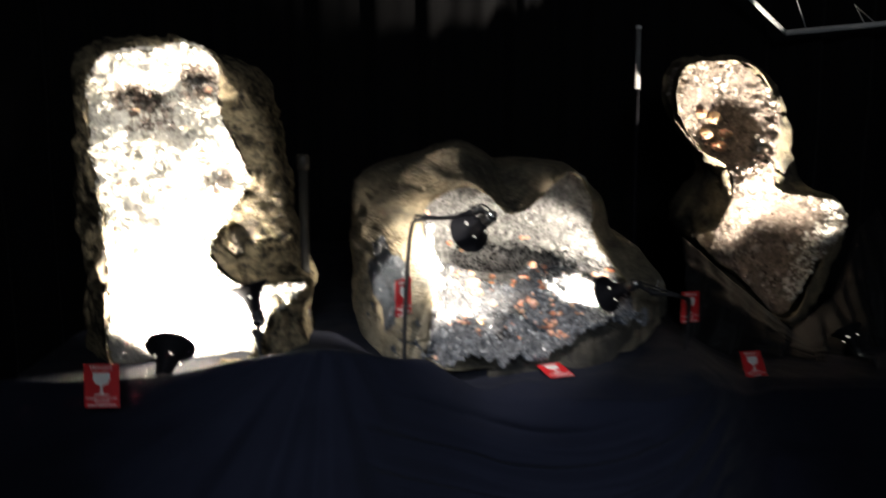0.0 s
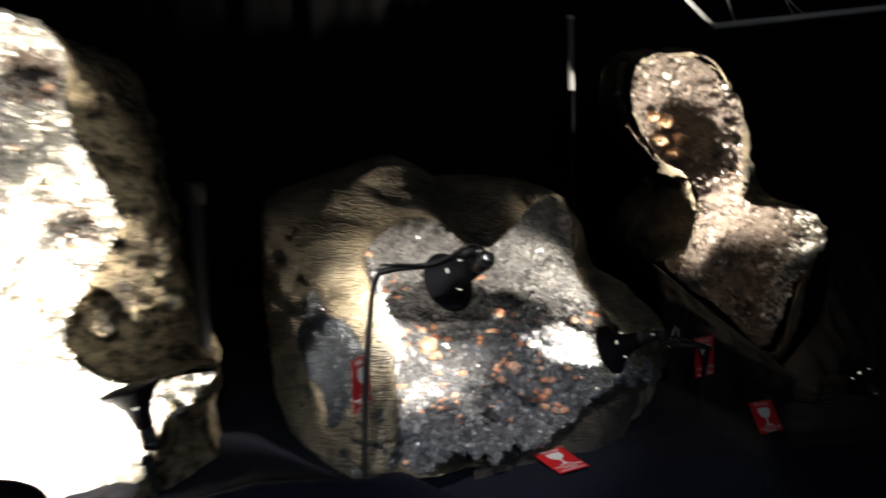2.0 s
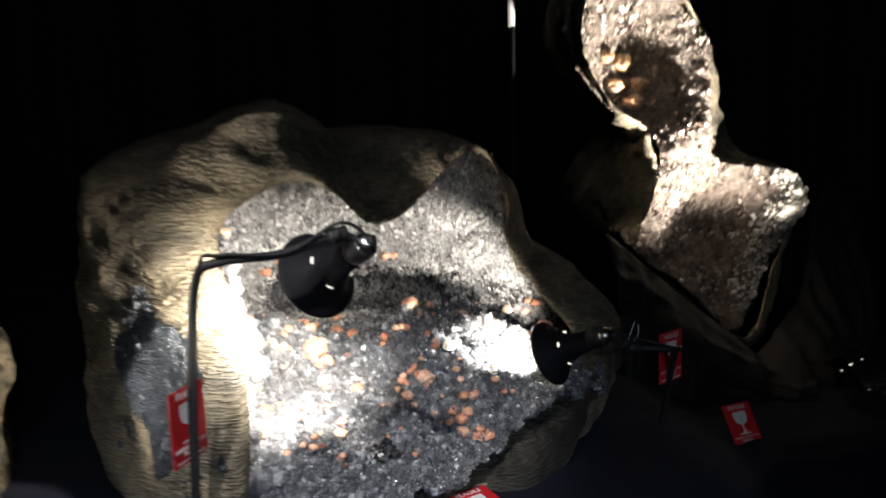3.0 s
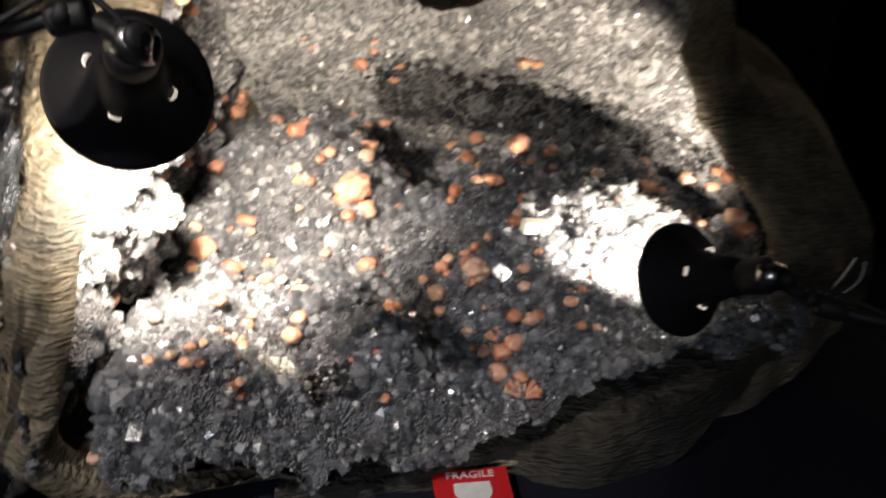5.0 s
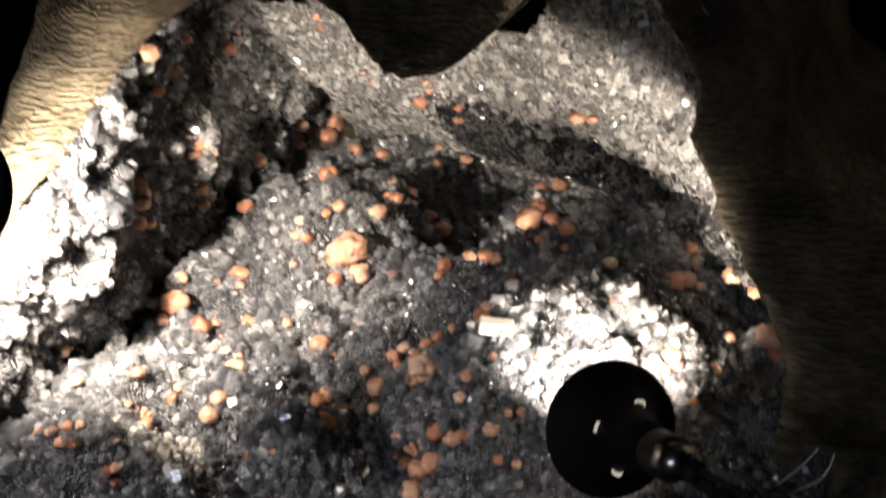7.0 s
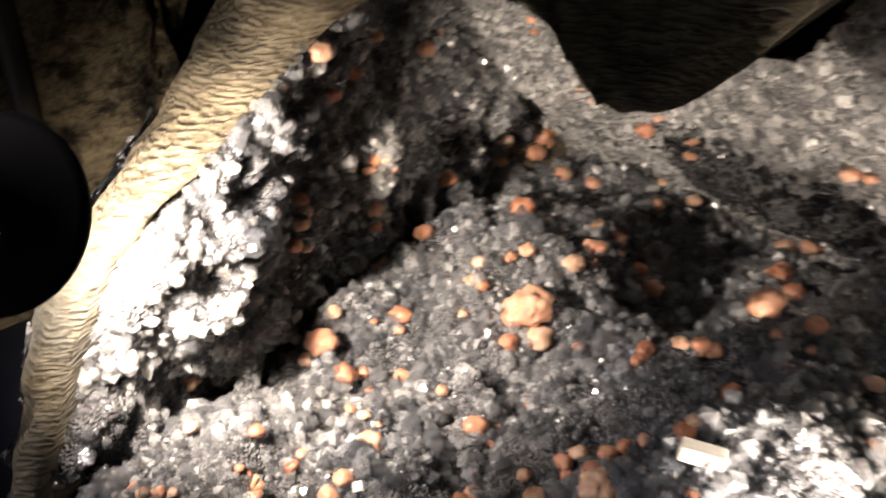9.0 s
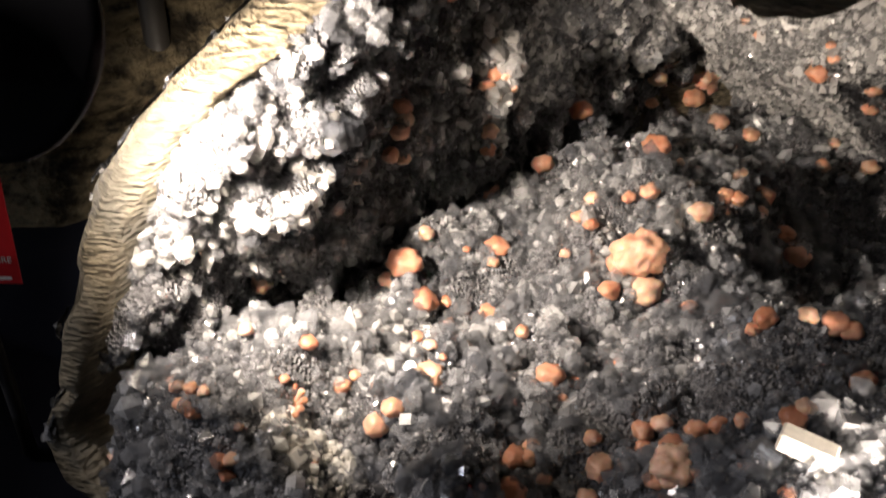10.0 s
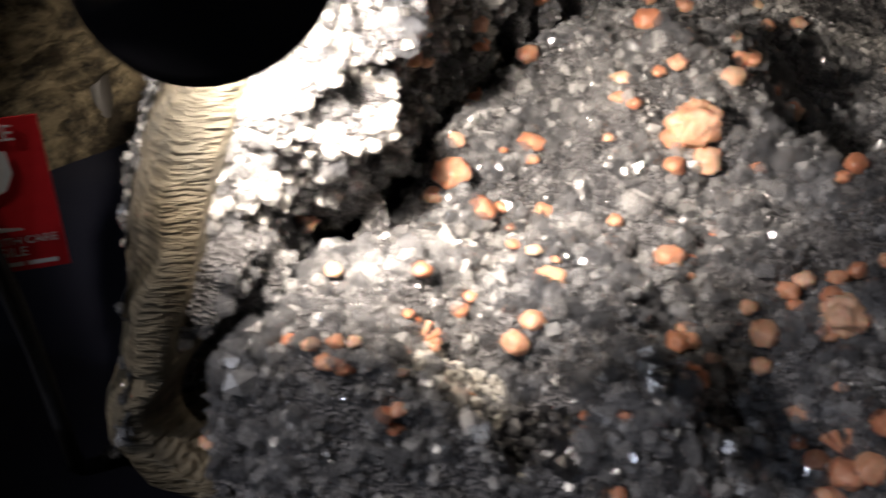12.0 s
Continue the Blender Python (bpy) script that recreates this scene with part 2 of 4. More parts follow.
def curve_through(points, steps=8):
    p = [Vector(q) for q in points]
    out = []
    for i in range(len(p) - 1):
        a, b, c, d = p[max(i - 1, 0)], p[i], p[i + 1], p[min(i + 2, len(p) - 1)]
        for k in range(steps):
            t = k / steps
            out.append(0.5 * (2 * b + (c - a) * t + (2 * a - 5 * b + 4 * c - d) * t * t + (3 * b - a - 3 * c + d) * t ** 3))
    return out + [p[-1]]


def turned(name, profile, m, mat, parent=None, sides=40, label=""):
    """A surface of revolution round the local z axis: (radius, height) pairs."""
    verts, faces = [], []
    for r, h in profile:
        for k in range(sides):
            a = 2 * math.pi * k / sides
            verts.append(m @ Vector((r * math.cos(a), r * math.sin(a), h)))
    for i in range(len(profile) - 1):
        for k in range(sides):
            j = (k + 1) % sides
            faces.append((i * sides + k, i * sides + j, (i + 1) * sides + j, (i + 1) * sides + k))
    return link_mesh(name, verts, faces, mat, parent, True, label)


def fine(x, y, z, scale, octaves=4):
    return noise.fractal(Vector((x, y, z)) * scale, 1.0, 2.0, octaves)


def bell(d, width):
    return math.exp(-d * d / (2 * width * width))


def ease(a, b, x):
    """A smooth step from 0 at a to 1 at b; b may lie below a."""
    t = min(1, max(0, (x - a) / (b - a)))
    return t * t * (3 - 2 * t)


# ---- the rocks: a shell lofted round the opening, and crystal beds inside ----
def ring(points, count):
    """A closed smooth loop through a few corners."""
    n, out = len(points), []
    p = [Vector(q) for q in points]
    for k in range(count):
        u = k * n / count
        i, t = int(u), u - int(u)
        a, b, c, d = p[i - 1], p[i], p[(i + 1) % n], p[(i + 2) % n]
        out.append(0.5 * (2 * b + (c - a) * t + (2 * a - 5 * b + 4 * c - d) * t * t + (3 * b - a - 3 * c + d) * t ** 3))
    return out


def shell(name, rim, outer, depth, floor_z, mat, parent, rough=0.012, forward=0.03, lip=0.04, count=320, label="", swell=0.01):
    a, b = ring(rim, count), ring(outer, count)
    mid = sum(b, Vector()) / count
    rings = []
    for t in (1.0, 0.5):
        rings.append([p + Vector((0, lip * t, 0)) + (q - p) * 0.12 * t for p, q in zip(a, b)])
    for k in range(17):
        t = k / 16
        arch = math.sin(math.pi * t ** 0.55)
        rings.append([p.lerp(q, t) + Vector((0, -forward * arch * (0.2 + 0.8 * max(0, (p.x - q.x) / (q - p).length) * ease(0.86, 1.04, p.z)), 0.0)) for p, q in zip(a, b)])
    for k in range(1, 13):
        t = k / 12
        grow = 1.0 + swell * math.sin(math.pi * min(1, t * 1.6)) - 0.95 * t ** 3.2
        rings.append([mid + (q - mid) * grow + Vector((0, depth * math.sin(t * math.pi / 2) - (q.y - mid.y) * t * 0.8 , 0)) for q in b])
    verts = []
    for i, loop in enumerate(rings):
        amount = rough * (0.35 if i < 3 else 1.0)
        for p in loop:
            d = fine(*p, 6, 5) * amount * 1.3 + fine(*p, 26, 4) * amount * 0.45
            crack = abs(noise.noise(p * 5.0 + Vector((3, 7, 1))))
            d -= amount * 1.2 * max(0, 1 - crack / 0.05)
            if i < 12:
                d += (1 - i / 12) * amount * (0.9 * fine(*p, 17, 3) + 1.6 * max(0, fine(p.z, p.x, p.y, 11, 2) - 0.15))
            out = (p - mid).normalized()
            v = p + out * d
            verts.append((v.x, v.y, max(v.z, floor_z)))
    faces = []
    for i in range(len(rings) - 1):
        for k in range(count):
            j = (k + 1) % count
            faces.append((i * count + k, (i + 1) * count + k, (i + 1) * count + j, i * count + j))
    faces.append(tuple((len(rings) - 1) * count + k for k in range(count)))
    return link_mesh(name, verts, faces, mat, parent, True, label)


def bed(name, place, us, vs, mat, parent, label=""):
    """A rough sheet of matrix rock under the crystals: place(u, v) gives its points, or None past its edge."""
    index, verts, faces = {}, [], []
    for i, u in enumerate(us):
        for j, v in enumerate(vs):
            p = place(u, v)
            if p is not None:
                index[i, j] = len(verts)
                verts.append(p)
    for i in range(len(us) - 1):
        for j in range(len(vs) - 1):
            quad = [(i, j), (i + 1, j), (i + 1, j + 1), (i, j + 1)]
            if all(q in index for q in quad):
                faces.append([index[q] for q in quad])
    return link_mesh(name, verts, faces, mat, parent, True, label)


def steps(a, b, n):
    return [a + (b - a) * i / n for i in range(n + 1)]


def crystal_form(sides, waist, tip, flat):
    """A stubby prism with a pointed or blunted end, base at z = -0.4."""
    verts, faces = [], []
    for r, h in ((0.5, -0.4), (0.5, waist), (flat, tip)):
        for k in range(sides):
            a = 2 * math.pi * (k + 0.5) / sides
            verts.append((r * math.cos(a), r * math.sin(a), h))
    for i in range(2):
        for k in range(sides):
            j = (k + 1) % sides
            faces.append((i * sides + k, i * sides + j, (i + 1) * sides + j, (i + 1) * sides + k))
    faces.append(tuple(2 * sides + k for k in range(sides)))
    return verts, faces


FORMS = [crystal_form(4, 0.35, 0.62, 0.22), crystal_form(4, 0.2, 0.75, 0.04), crystal_form(6, 0.4, 0.8, 0.05),
         crystal_form(4, 0.45, 0.5, 0.42), crystal_form(5, 0.15, 0.5, 0.2), crystal_form(6, 0.3, 0.5, 0.3)]
rng = np.random.default_rng(5)


def surface_at(place, u, v, h=0.004):
    p, a, b = place(u, v), place(u + h, v), place(u, v + h)
    if p is None or a is None or b is None:
        return None
    n = (Vector(a) - Vector(p)).cross(Vector(b) - Vector(p))
    return (Vector(p), n.normalized()) if n.length > 0 else None


def strew(name, place, u_range, v_range, count, small, large, mat, parent, flip=1, lean=0.55, label="", gaps=0.5):
    """Thousands of small crystals grown on a bed, one joined mesh."""
    verts, faces, base = [], [], 0
    for _ in range(count):
        u, v = rng.uniform(*u_range), rng.uniform(*v_range)
        hit = surface_at(place, u, v)
        if hit is None:
            continue
        p, n = hit
        n = n * flip
        clump = fine(*p, 16, 2)
        if clump < -0.12 and rng.random() < gaps:
            continue
        way = (n + Vector(rng.normal(0, lean, 3))).normalized()
        size = (1 + 0.7 * max(-0.6, min(0.8, clump))) * small * (large / small) ** (rng.random() ** 2.2)
        turn = way.to_track_quat("Z", "Y").to_matrix() @ Matrix.Rotation(rng.uniform(0, 6.3), 3, "Z")
        sx, sy, sz = size * rng.uniform(0.7, 1.2), size * rng.uniform(0.7, 1.2), size * rng.uniform(0.7, 1.4)
        fv, ff = FORMS[rng.integers(len(FORMS))]
        verts += [p + turn @ Vector((x * sx, y * sy, z * sz)) for x, y, z in fv]
        faces += [tuple(base + k for k in f) for f in ff]
        base += len(fv)
    ob = link_mesh(name, verts, faces, mat, parent, False, label)
    ob["kind"] = "stuff"
    return ob


CRYSTAL_MESHES = {}


def single_crystal(parent, place, u, v, size, mat, flip=1, lean=0.5):
    hit = surface_at(place, u, v)
    if hit is None:
        return
    p, n = hit
    k = int(rng.integers(len(FORMS)))
    if (k, mat.name) not in CRYSTAL_MESHES:
        bm = bmesh.new()
        vs = [bm.verts.new(q) for q in FORMS[k][0]]
        for f in FORMS[k][1]:
            bm.faces.new([vs[i] for i in f])
        bmesh.ops.recalc_face_normals(bm, faces=bm.faces)
        bmesh.ops.bevel(bm, geom=bm.edges[:], offset=0.04, segments=1, affect="EDGES")
        me = bpy.data.meshes.new("crystal")
        bm.to_mesh(me)
        bm.free()
        me.materials.append(mat)
        CRYSTAL_MESHES[k, mat.name] = me
    ob = new("crystal", CRYSTAL_MESHES[k, mat.name])
    way = (n * flip + Vector(rng.normal(0, lean, 3))).normalized()
    ob.parent = parent
    ob.matrix_local = (Matrix.Translation(p + n * flip * size * 0.15) @ way.to_track_quat("Z", "Y").to_matrix().to_4x4()
                       @ Matrix.Rotation(rng.uniform(0, 6.3), 4, "Z") @ Matrix.Diagonal((*(size * rng.uniform(0.75, 1.2, 3)), 1)))


def blob(parent, at, size, long=1.0, bits=5, flat=0.8, tint=STILBITE):
    """One stilbite cluster: a knobbly bunch of rounded sheaves, a single closed lump."""
    bm = bmesh.new()
    bmesh.ops.create_icosphere(bm, subdivisions=4 if bits > 4 else 3, radius=1.0)
    seed = Vector(rng.uniform(0, 50, 3))
    turn = Euler(rng.uniform(0, 6, 3)).to_matrix()
    knobs = [Vector(rng.normal(0, 1, 3)).normalized() for _ in range(7 + 3 * bits)]
    for q in bm.verts:
        w = q.co.normalized()
        near = max(w.dot(k) for k in knobs)
        r = 0.36 + 0.12 * near ** 6 + (0.08 if bits < 8 else 0.11) * noise.noise(w * 2.2 + seed) + (0.0 if bits < 8 else 0.07) * noise.noise(w * 4.5 + seed) + 0.035 * noise.noise(w * 6 + seed) + 0.02 * noise.noise(w * 14 + seed)
        w = turn @ (w * r)
        q.co = Vector((w.x * (1.1 + 0.45 * (long - 1)), w.y, w.z * flat)) * size
    ob = part("stilbite", bm, tint, parent, smooth=True)
    ob.matrix_local = Matrix.Translation(at) @ Matrix.Rotation(rng.uniform(0, 3.1), 4, "Z")
    return ob


def keep_places(ob):
    """Its parts were drawn in world metres: hold them there under the thing's base."""
    bpy.context.view_layer.update()
    for child in ob.children:
        child.matrix_parent_inverse = ob.matrix_world.inverted()


# ---- the hall ----
def sheet(name, place, us, vs, mat, parent=None, thick=0.0, label=""):
    ob = bed(name, place, us, vs, mat, parent, label)
    if thick:
        s = ob.modifiers.new("thickness", "SOLIDIFY")
        s.thickness = thick
    return ob


tagged(box("floor", (9, 9, 0.1), (0.3, 1.0, -0.05), FLOOR_M, bevel=0), "dark carpeted floor of the hall", "floor", kind="structure")
tagged(box("ceiling", (9, 9, 0.1), (0.3, 1.0, 3.25), BLACK, bevel=0), "unlit black ceiling", "ceiling", kind="structure")
tagged(box("wall_north", (9, 0.1, 3.2), (0.3, 5.5, 1.6), BLACK, bevel=0), "black wall behind the curtain", "wall", kind="structure")
tagged(box("wall_south", (9, 0.1, 3.2), (0.3, -3.5, 1.6), BLACK, bevel=0), "black wall of the dark hall", "wall", kind="structure")
tagged(box("wall_west", (0.1, 8.9, 3.2), (-4.15, 1.0, 1.6), BLACK, bevel=0), "black wall of the dark hall", "wall", kind="structure")
tagged(box("wall_east", (0.1, 8.9, 3.2), (4.75, 1.0, 1.6), BLACK, bevel=0), "black wall of the dark hall", "wall", kind="structure")


def curtain_at(x, z):
    f = 0.035 * math.sin(x * 21 + 2.2 * math.sin(x * 3.1)) + 0.02 * math.sin(x * 47 + 1) + 0.03 * fine(x, 0, z, 1.4)
    return (x, 4.5 + f * (1.15 - 0.12 * z), z)


tagged(sheet("backdrop_curtain", curtain_at, steps(-3.6, 4.4, 380), steps(0.02, 3.15, 24), BLACK, thick=0.006),
       "black cloth curtain hanging behind the display", "curtain", kind="structure")


# ---- the draped display stand ----
def top_height(x):
    return 0.895 - 0.105 * ease(-0.30, 0.02, x) - 0.13 * ease(0.68, 0.98, x)


def front_edge(x):
    return 1.925 + 0.275 * ease(-0.35, 0.12, x) + 0.46 * ease(0.55, 1.05, x)


def ridge(x):
    """How far the cloth stands up along the front edge of the stand."""
    return (0.03 + 0.075 * ease(-0.75, -0.28, x)) * (1 - ease(-0.08, 0.12, x))


def cloth_at(x, v):
    """v from 0 at the back of the stand to 1 at the front edge, then down to the floor at 2."""
    top, edge = top_height(x), front_edge(x)
    middle = ease(-0.25, -0.05, x) * (1 - ease(0.7, 0.9, x))
    if v <= 1:
        y = 3.9 + (edge - 3.9) * v
        ruck = 0.022 * bell(y - 0.42 * x - 2.16, 0.018) * ease(-0.2, 0.0, x) * (1 - ease(0.2, 0.3, x))
        dip = 0.02 * ease(0.93, 1.0, v) ** 2
        roll = ridge(x) * ease(edge + 0.07, edge + 0.01, y)
        return (x, y, top + 0.006 * fine(x, y, 0, 7) + ruck - dip + roll)
    t = v - 1
    lift = ridge(x) * (1 - t) ** 3
    z = top - 0.02 - t * (top - 0.03) + lift
    swag = z + 0.20 * math.sin(math.pi * min(1, max(0, (x + 0.22) / 1.0)))
    fan = math.atan2(x + 0.26, 0.16 + top - z)
    y = edge - 0.03 * min(1, t * 10) - 0.07 * t
    y -= middle * min(1, t * 6) * (0.020 * math.sin(swag * 62) + 0.010 * math.sin(swag * 131 + x * 6))
    y -= (1 - middle) * (0.25 + t) * (0.028 * math.sin(fan * 15) + 0.012 * math.sin(fan * 37 + 1) + 0.012 * math.sin(x * 23))
    return (x, y - 0.012 * fine(x, t, 0, 5), z)


stand = sheet("draped_table", cloth_at, steps(-0.99, 1.75, 250), steps(0, 1, 120) + steps(1.01, 1.99, 130), NAVY, thick=0.003)
tagged(stand, "dark navy cloth draped in folds over the display stand", "tablecloth")
base = thing("display_stand", (0.3, 2.9, 0), "low wooden stand hidden under dark cloth", "table")
for x0, x1, y0 in ((-0.93, -0.33, 1.99), (0.14, 0.60, 2.34), (1.05, 1.68, 2.80)):
    box("platform", (x1 - x0, 3.8 - y0, 0.03), ((x0 + x1) / 2, (y0 + 3.8) / 2, top_height((x0 + x1) / 2) - 0.08), POLE, base)
    for lx in (x0 + 0.05, x1 - 0.05):
        for ly in (y0 + 0.05, 3.72):
            h = top_height((x0 + x1) / 2) - 0.095
            box("leg", (0.05, 0.05, h), (lx, ly, h / 2), POLE, base)
keep_places(base)


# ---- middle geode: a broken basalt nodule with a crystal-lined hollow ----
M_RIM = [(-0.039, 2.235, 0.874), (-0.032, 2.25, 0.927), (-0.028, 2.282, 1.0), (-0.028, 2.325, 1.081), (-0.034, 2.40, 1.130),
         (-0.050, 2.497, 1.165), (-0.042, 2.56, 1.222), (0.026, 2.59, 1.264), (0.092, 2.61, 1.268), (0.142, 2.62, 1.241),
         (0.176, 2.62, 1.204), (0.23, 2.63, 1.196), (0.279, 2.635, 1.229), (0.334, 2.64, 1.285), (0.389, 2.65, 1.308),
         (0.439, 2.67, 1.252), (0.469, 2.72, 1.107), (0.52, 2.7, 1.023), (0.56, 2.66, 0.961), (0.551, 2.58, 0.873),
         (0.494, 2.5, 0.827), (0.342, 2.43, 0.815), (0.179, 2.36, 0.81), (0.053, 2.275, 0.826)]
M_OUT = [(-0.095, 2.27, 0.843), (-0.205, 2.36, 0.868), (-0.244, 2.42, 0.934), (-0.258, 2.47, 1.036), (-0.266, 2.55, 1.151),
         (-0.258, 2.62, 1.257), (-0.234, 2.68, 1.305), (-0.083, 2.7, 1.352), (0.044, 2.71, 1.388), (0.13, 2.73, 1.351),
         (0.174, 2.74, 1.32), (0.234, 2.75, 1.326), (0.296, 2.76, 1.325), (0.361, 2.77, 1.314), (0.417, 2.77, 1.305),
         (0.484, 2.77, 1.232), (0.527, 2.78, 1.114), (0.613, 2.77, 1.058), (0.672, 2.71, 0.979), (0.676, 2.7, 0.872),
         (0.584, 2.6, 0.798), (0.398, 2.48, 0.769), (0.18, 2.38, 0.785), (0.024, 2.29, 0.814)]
geode = thing("geode", (0.2, 2.6, 0.78), "broken basalt geode lined with grey crystals and orange stilbite", "mineral specimen")
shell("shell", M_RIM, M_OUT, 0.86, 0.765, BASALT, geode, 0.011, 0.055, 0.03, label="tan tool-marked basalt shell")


def inside(loop):
    xz = [(p.x, p.z) for p in ring(loop, 90)]

    def test(x, z):
        hit = False
        for (x0, z0), (x1, z1) in zip(xz, xz[1:] + xz[:1]):
            if (z0 > z) != (z1 > z) and x < x0 + (z - z0) / (z1 - z0) * (x1 - x0):
                hit = not hit
        return hit
    return test


def lip_y(x):
    return 2.247 + 0.26 * max(0, x + 0.03) + 0.35 * max(0, x - 0.06) + 0.5 * max(0, x - 0.48) ** 1.5


def lumps(x, y, z, scale):
    """Rounded mounds with creases between them, about 0 to 1."""
    return min(1, 2.2 * abs(noise.noise(Vector((x, y, z)) * scale)) + 0.35 * abs(noise.noise(Vector((y, z, x)) * scale * 2.3)))


def bed_floor(x, y):
    if y < lip_y(x) - 0.012 - 0.03 * ease(0.1, 0.2, x) or y > 3.12 or x < -0.26 or x > 0.62:
        return None
    z = 0.929 - 0.015 * (x - 0.15) - 0.013 * (y - 2.5)
    z += 0.060 * bell(math.hypot(x, y - 2.76), 0.10) - 0.022 * bell(math.hypot(x - 0.16, y - 2.86), 0.06)
    z += 0.066 * bell(math.hypot(x - 0.36, y - 2.66), 0.07) + 0.073 * bell(math.hypot(x - 0.37, y - 2.86), 0.07)
    z += 0.026 * bell(math.hypot(x - 0.24, y - 2.68), 0.05) - 0.060 * bell(math.hypot(x - 0.29, y - 2.42), 0.055)
    z -= 0.028 * bell(math.hypot(x - 0.02, y - 2.53), 0.05)
    z += 0.012 * bell(math.hypot(x - 0.02, y - 2.31), 0.05) + 0.014 * bell(math.hypot(x - 0.26, y - 2.54), 0.035)
    z += 0.050 * bell(math.hypot(x - 0.285, y - 2.75), 0.035)
    z -= 0.035 * ease(0.0, 0.045, y - 2.81 + 0.38 * (x - 0.02)) * ease(0.03, 0.09, x) * (1 - ease(0.21, 0.27, x))
    z -= (0.10 - 0.07 * ease(0.15, 0.33, x)) * (1 - ease(lip_y(x) - 0.025, lip_y(x) + 0.04, y))
    edge = -0.024 - 0.24 * (y - 2.30)
    z -= 0.20 * (1 - ease(edge - 0.055, edge + 0.015, x)) * (1 - ease(2.85, 2.97, y))
    z -= 0.030 * bell(math.hypot(x - 0.135, y - 2.372), 0.035) + 0.035 * bell(math.hypot((x - 0.152) * 0.8, y - 2.384), 0.018) + 0.018 * bell(math.hypot(x - 0.185, y - 2.352), 0.014)
    z += 0.024 * fine(x, y, 0, 9, 4) + 0.008 * fine(x, y, 3, 38, 3) + 0.020 * lumps(x, y, 0, 17) - 0.008
    return (x, y, z) if z > 0.832 - 0.045 * ease(0.08, 0.18, x) or y > 2.5 else None


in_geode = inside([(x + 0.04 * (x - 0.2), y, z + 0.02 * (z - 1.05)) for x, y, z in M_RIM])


def bed_back(x, z):
    if x < -0.27 or z < 0.8 or not (in_geode(x, z) or (x < 0 and z < 1.2)):
        return None
    y = 2.945 - 1.4 * max(0, x - 0.15) ** 2 - 0.95 * (z - 1.05) + 0.2 * max(0, -0.1 - x) + 0.45 * max(0, z - 1.09) * ease(0.3, 0.42, x)
    y -= 0.065 * bell(z - (0.995 - 0.10 * (x - 0.25)), 0.035) * ease(0.08, 0.2, x)
    y += 0.030 * bell(z - (1.028 - 0.10 * (x - 0.20)), 0.012) * ease(0.08, 0.2, x) * (1 - ease(0.40, 0.5, x))
    y += 0.020 * fine(x, 5, z, 9, 4) + 0.008 * fine(x, 9, z, 40, 3)
    return (x, y, z)


def bed_side(y, z):
    near = 2.254 + 0.4 * (z - 0.92) + 1.3 * max(0, z - 1.08)
    if y > 3.05 or z < 0.80 or z > 1.26 or y < near:
        return None
    x = -0.035 - 0.27 * (y - 2.3)
    x += 0.035 * bell(math.hypot(y - 2.41, (z - 1.04) * 0.8), 0.06) - 0.7 * max(0, 0.945 - z)
    x += 0.48 * max(0, z - 1.06) * bell(y - 2.48, 0.085)
    x += 0.022 * fine(8, y, z, 11, 4) + 0.008 * fine(4, y, z, 42, 3) + 0.032 * lumps(8, y, z, 19) - 0.019
    if z > 0.98:
        x += (min(x, -0.046 + 0.1 * max(0, z - 1.17)) - x) * (1 - ease(0.0, 0.055, y - near))
    return (x, y, z)


def bed_lip(x, v):
    """The bare basalt lip in front of the crystal floor: v from 0 under the crystals to 1 at its front."""
    edge = lip_y(x)
    width = 0.022 * ease(0.12, 0.24, x) + 0.055 * ease(0.30, 0.42, x) * (1 - ease(0.46, 0.58, x)) + 0.010 * fine(x, 0, 2, 14, 3)
    y = edge + 0.02 - v * (width + 0.02)
    z = 0.9 + 0.35 * (edge - 2.45) - 0.12 * (x - 0.15) - 0.048 + 0.035 * ease(0.30, 0.42, x) - 0.36 * (edge - y) + 0.008 * fine(x, y, 6, 16, 4)
    return (x, y, z - 6.0 * max(0, edge - 0.045 - y) ** 1.5 - 0.03 * ease(0.8, 1.0, v) + 0.005 * fine(x, y, 9, 45, 3))


bed("front_lip", bed_lip, steps(0.12, 0.60, 160), steps(0, 1, 36), SHADED_BASALT, geode, "bare basalt lip, coloured as in shade")
bed("floor_bed", bed_floor, steps(-0.26, 0.62, 160), steps(2.22, 3.12, 170), MATRIX, geode)
bed("back_bed", bed_back, steps(-0.27, 0.60, 140), steps(0.8, 1.34, 90), FROST_M, geode)
bed("side_bed", bed_side, steps(2.2, 3.05, 130), steps(0.80, 1.25, 80), MATRIX, geode)


def open_floor(x, y):
    return None if math.hypot((x - 0.152) * 0.75, y - 2.384) < 0.022 + 0.012 * fine(x, y, 1, 30, 2) else bed_floor(x, y)


strew("floor_crystal", open_floor, (-0.2, 0.6), (2.24, 3.10), 46000, 0.0038, 0.0155, QUARTZ, geode, gaps=0.15)


def pale_back(x, z):
    return bed_back(x, z) if x < 0.04 or z > 1.036 - 0.10 * (x - 0.2) + 0.02 * fine(x, 1, z, 16, 3) or z < 0.935 else None


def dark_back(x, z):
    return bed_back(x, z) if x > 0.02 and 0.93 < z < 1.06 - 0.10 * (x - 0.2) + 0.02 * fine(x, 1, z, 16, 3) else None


strew("back_crystal", pale_back, (-0.25, 0.58), (0.85, 1.34), 19000, 0.0036, 0.0125, PALE, geode, -1, gaps=0.25)
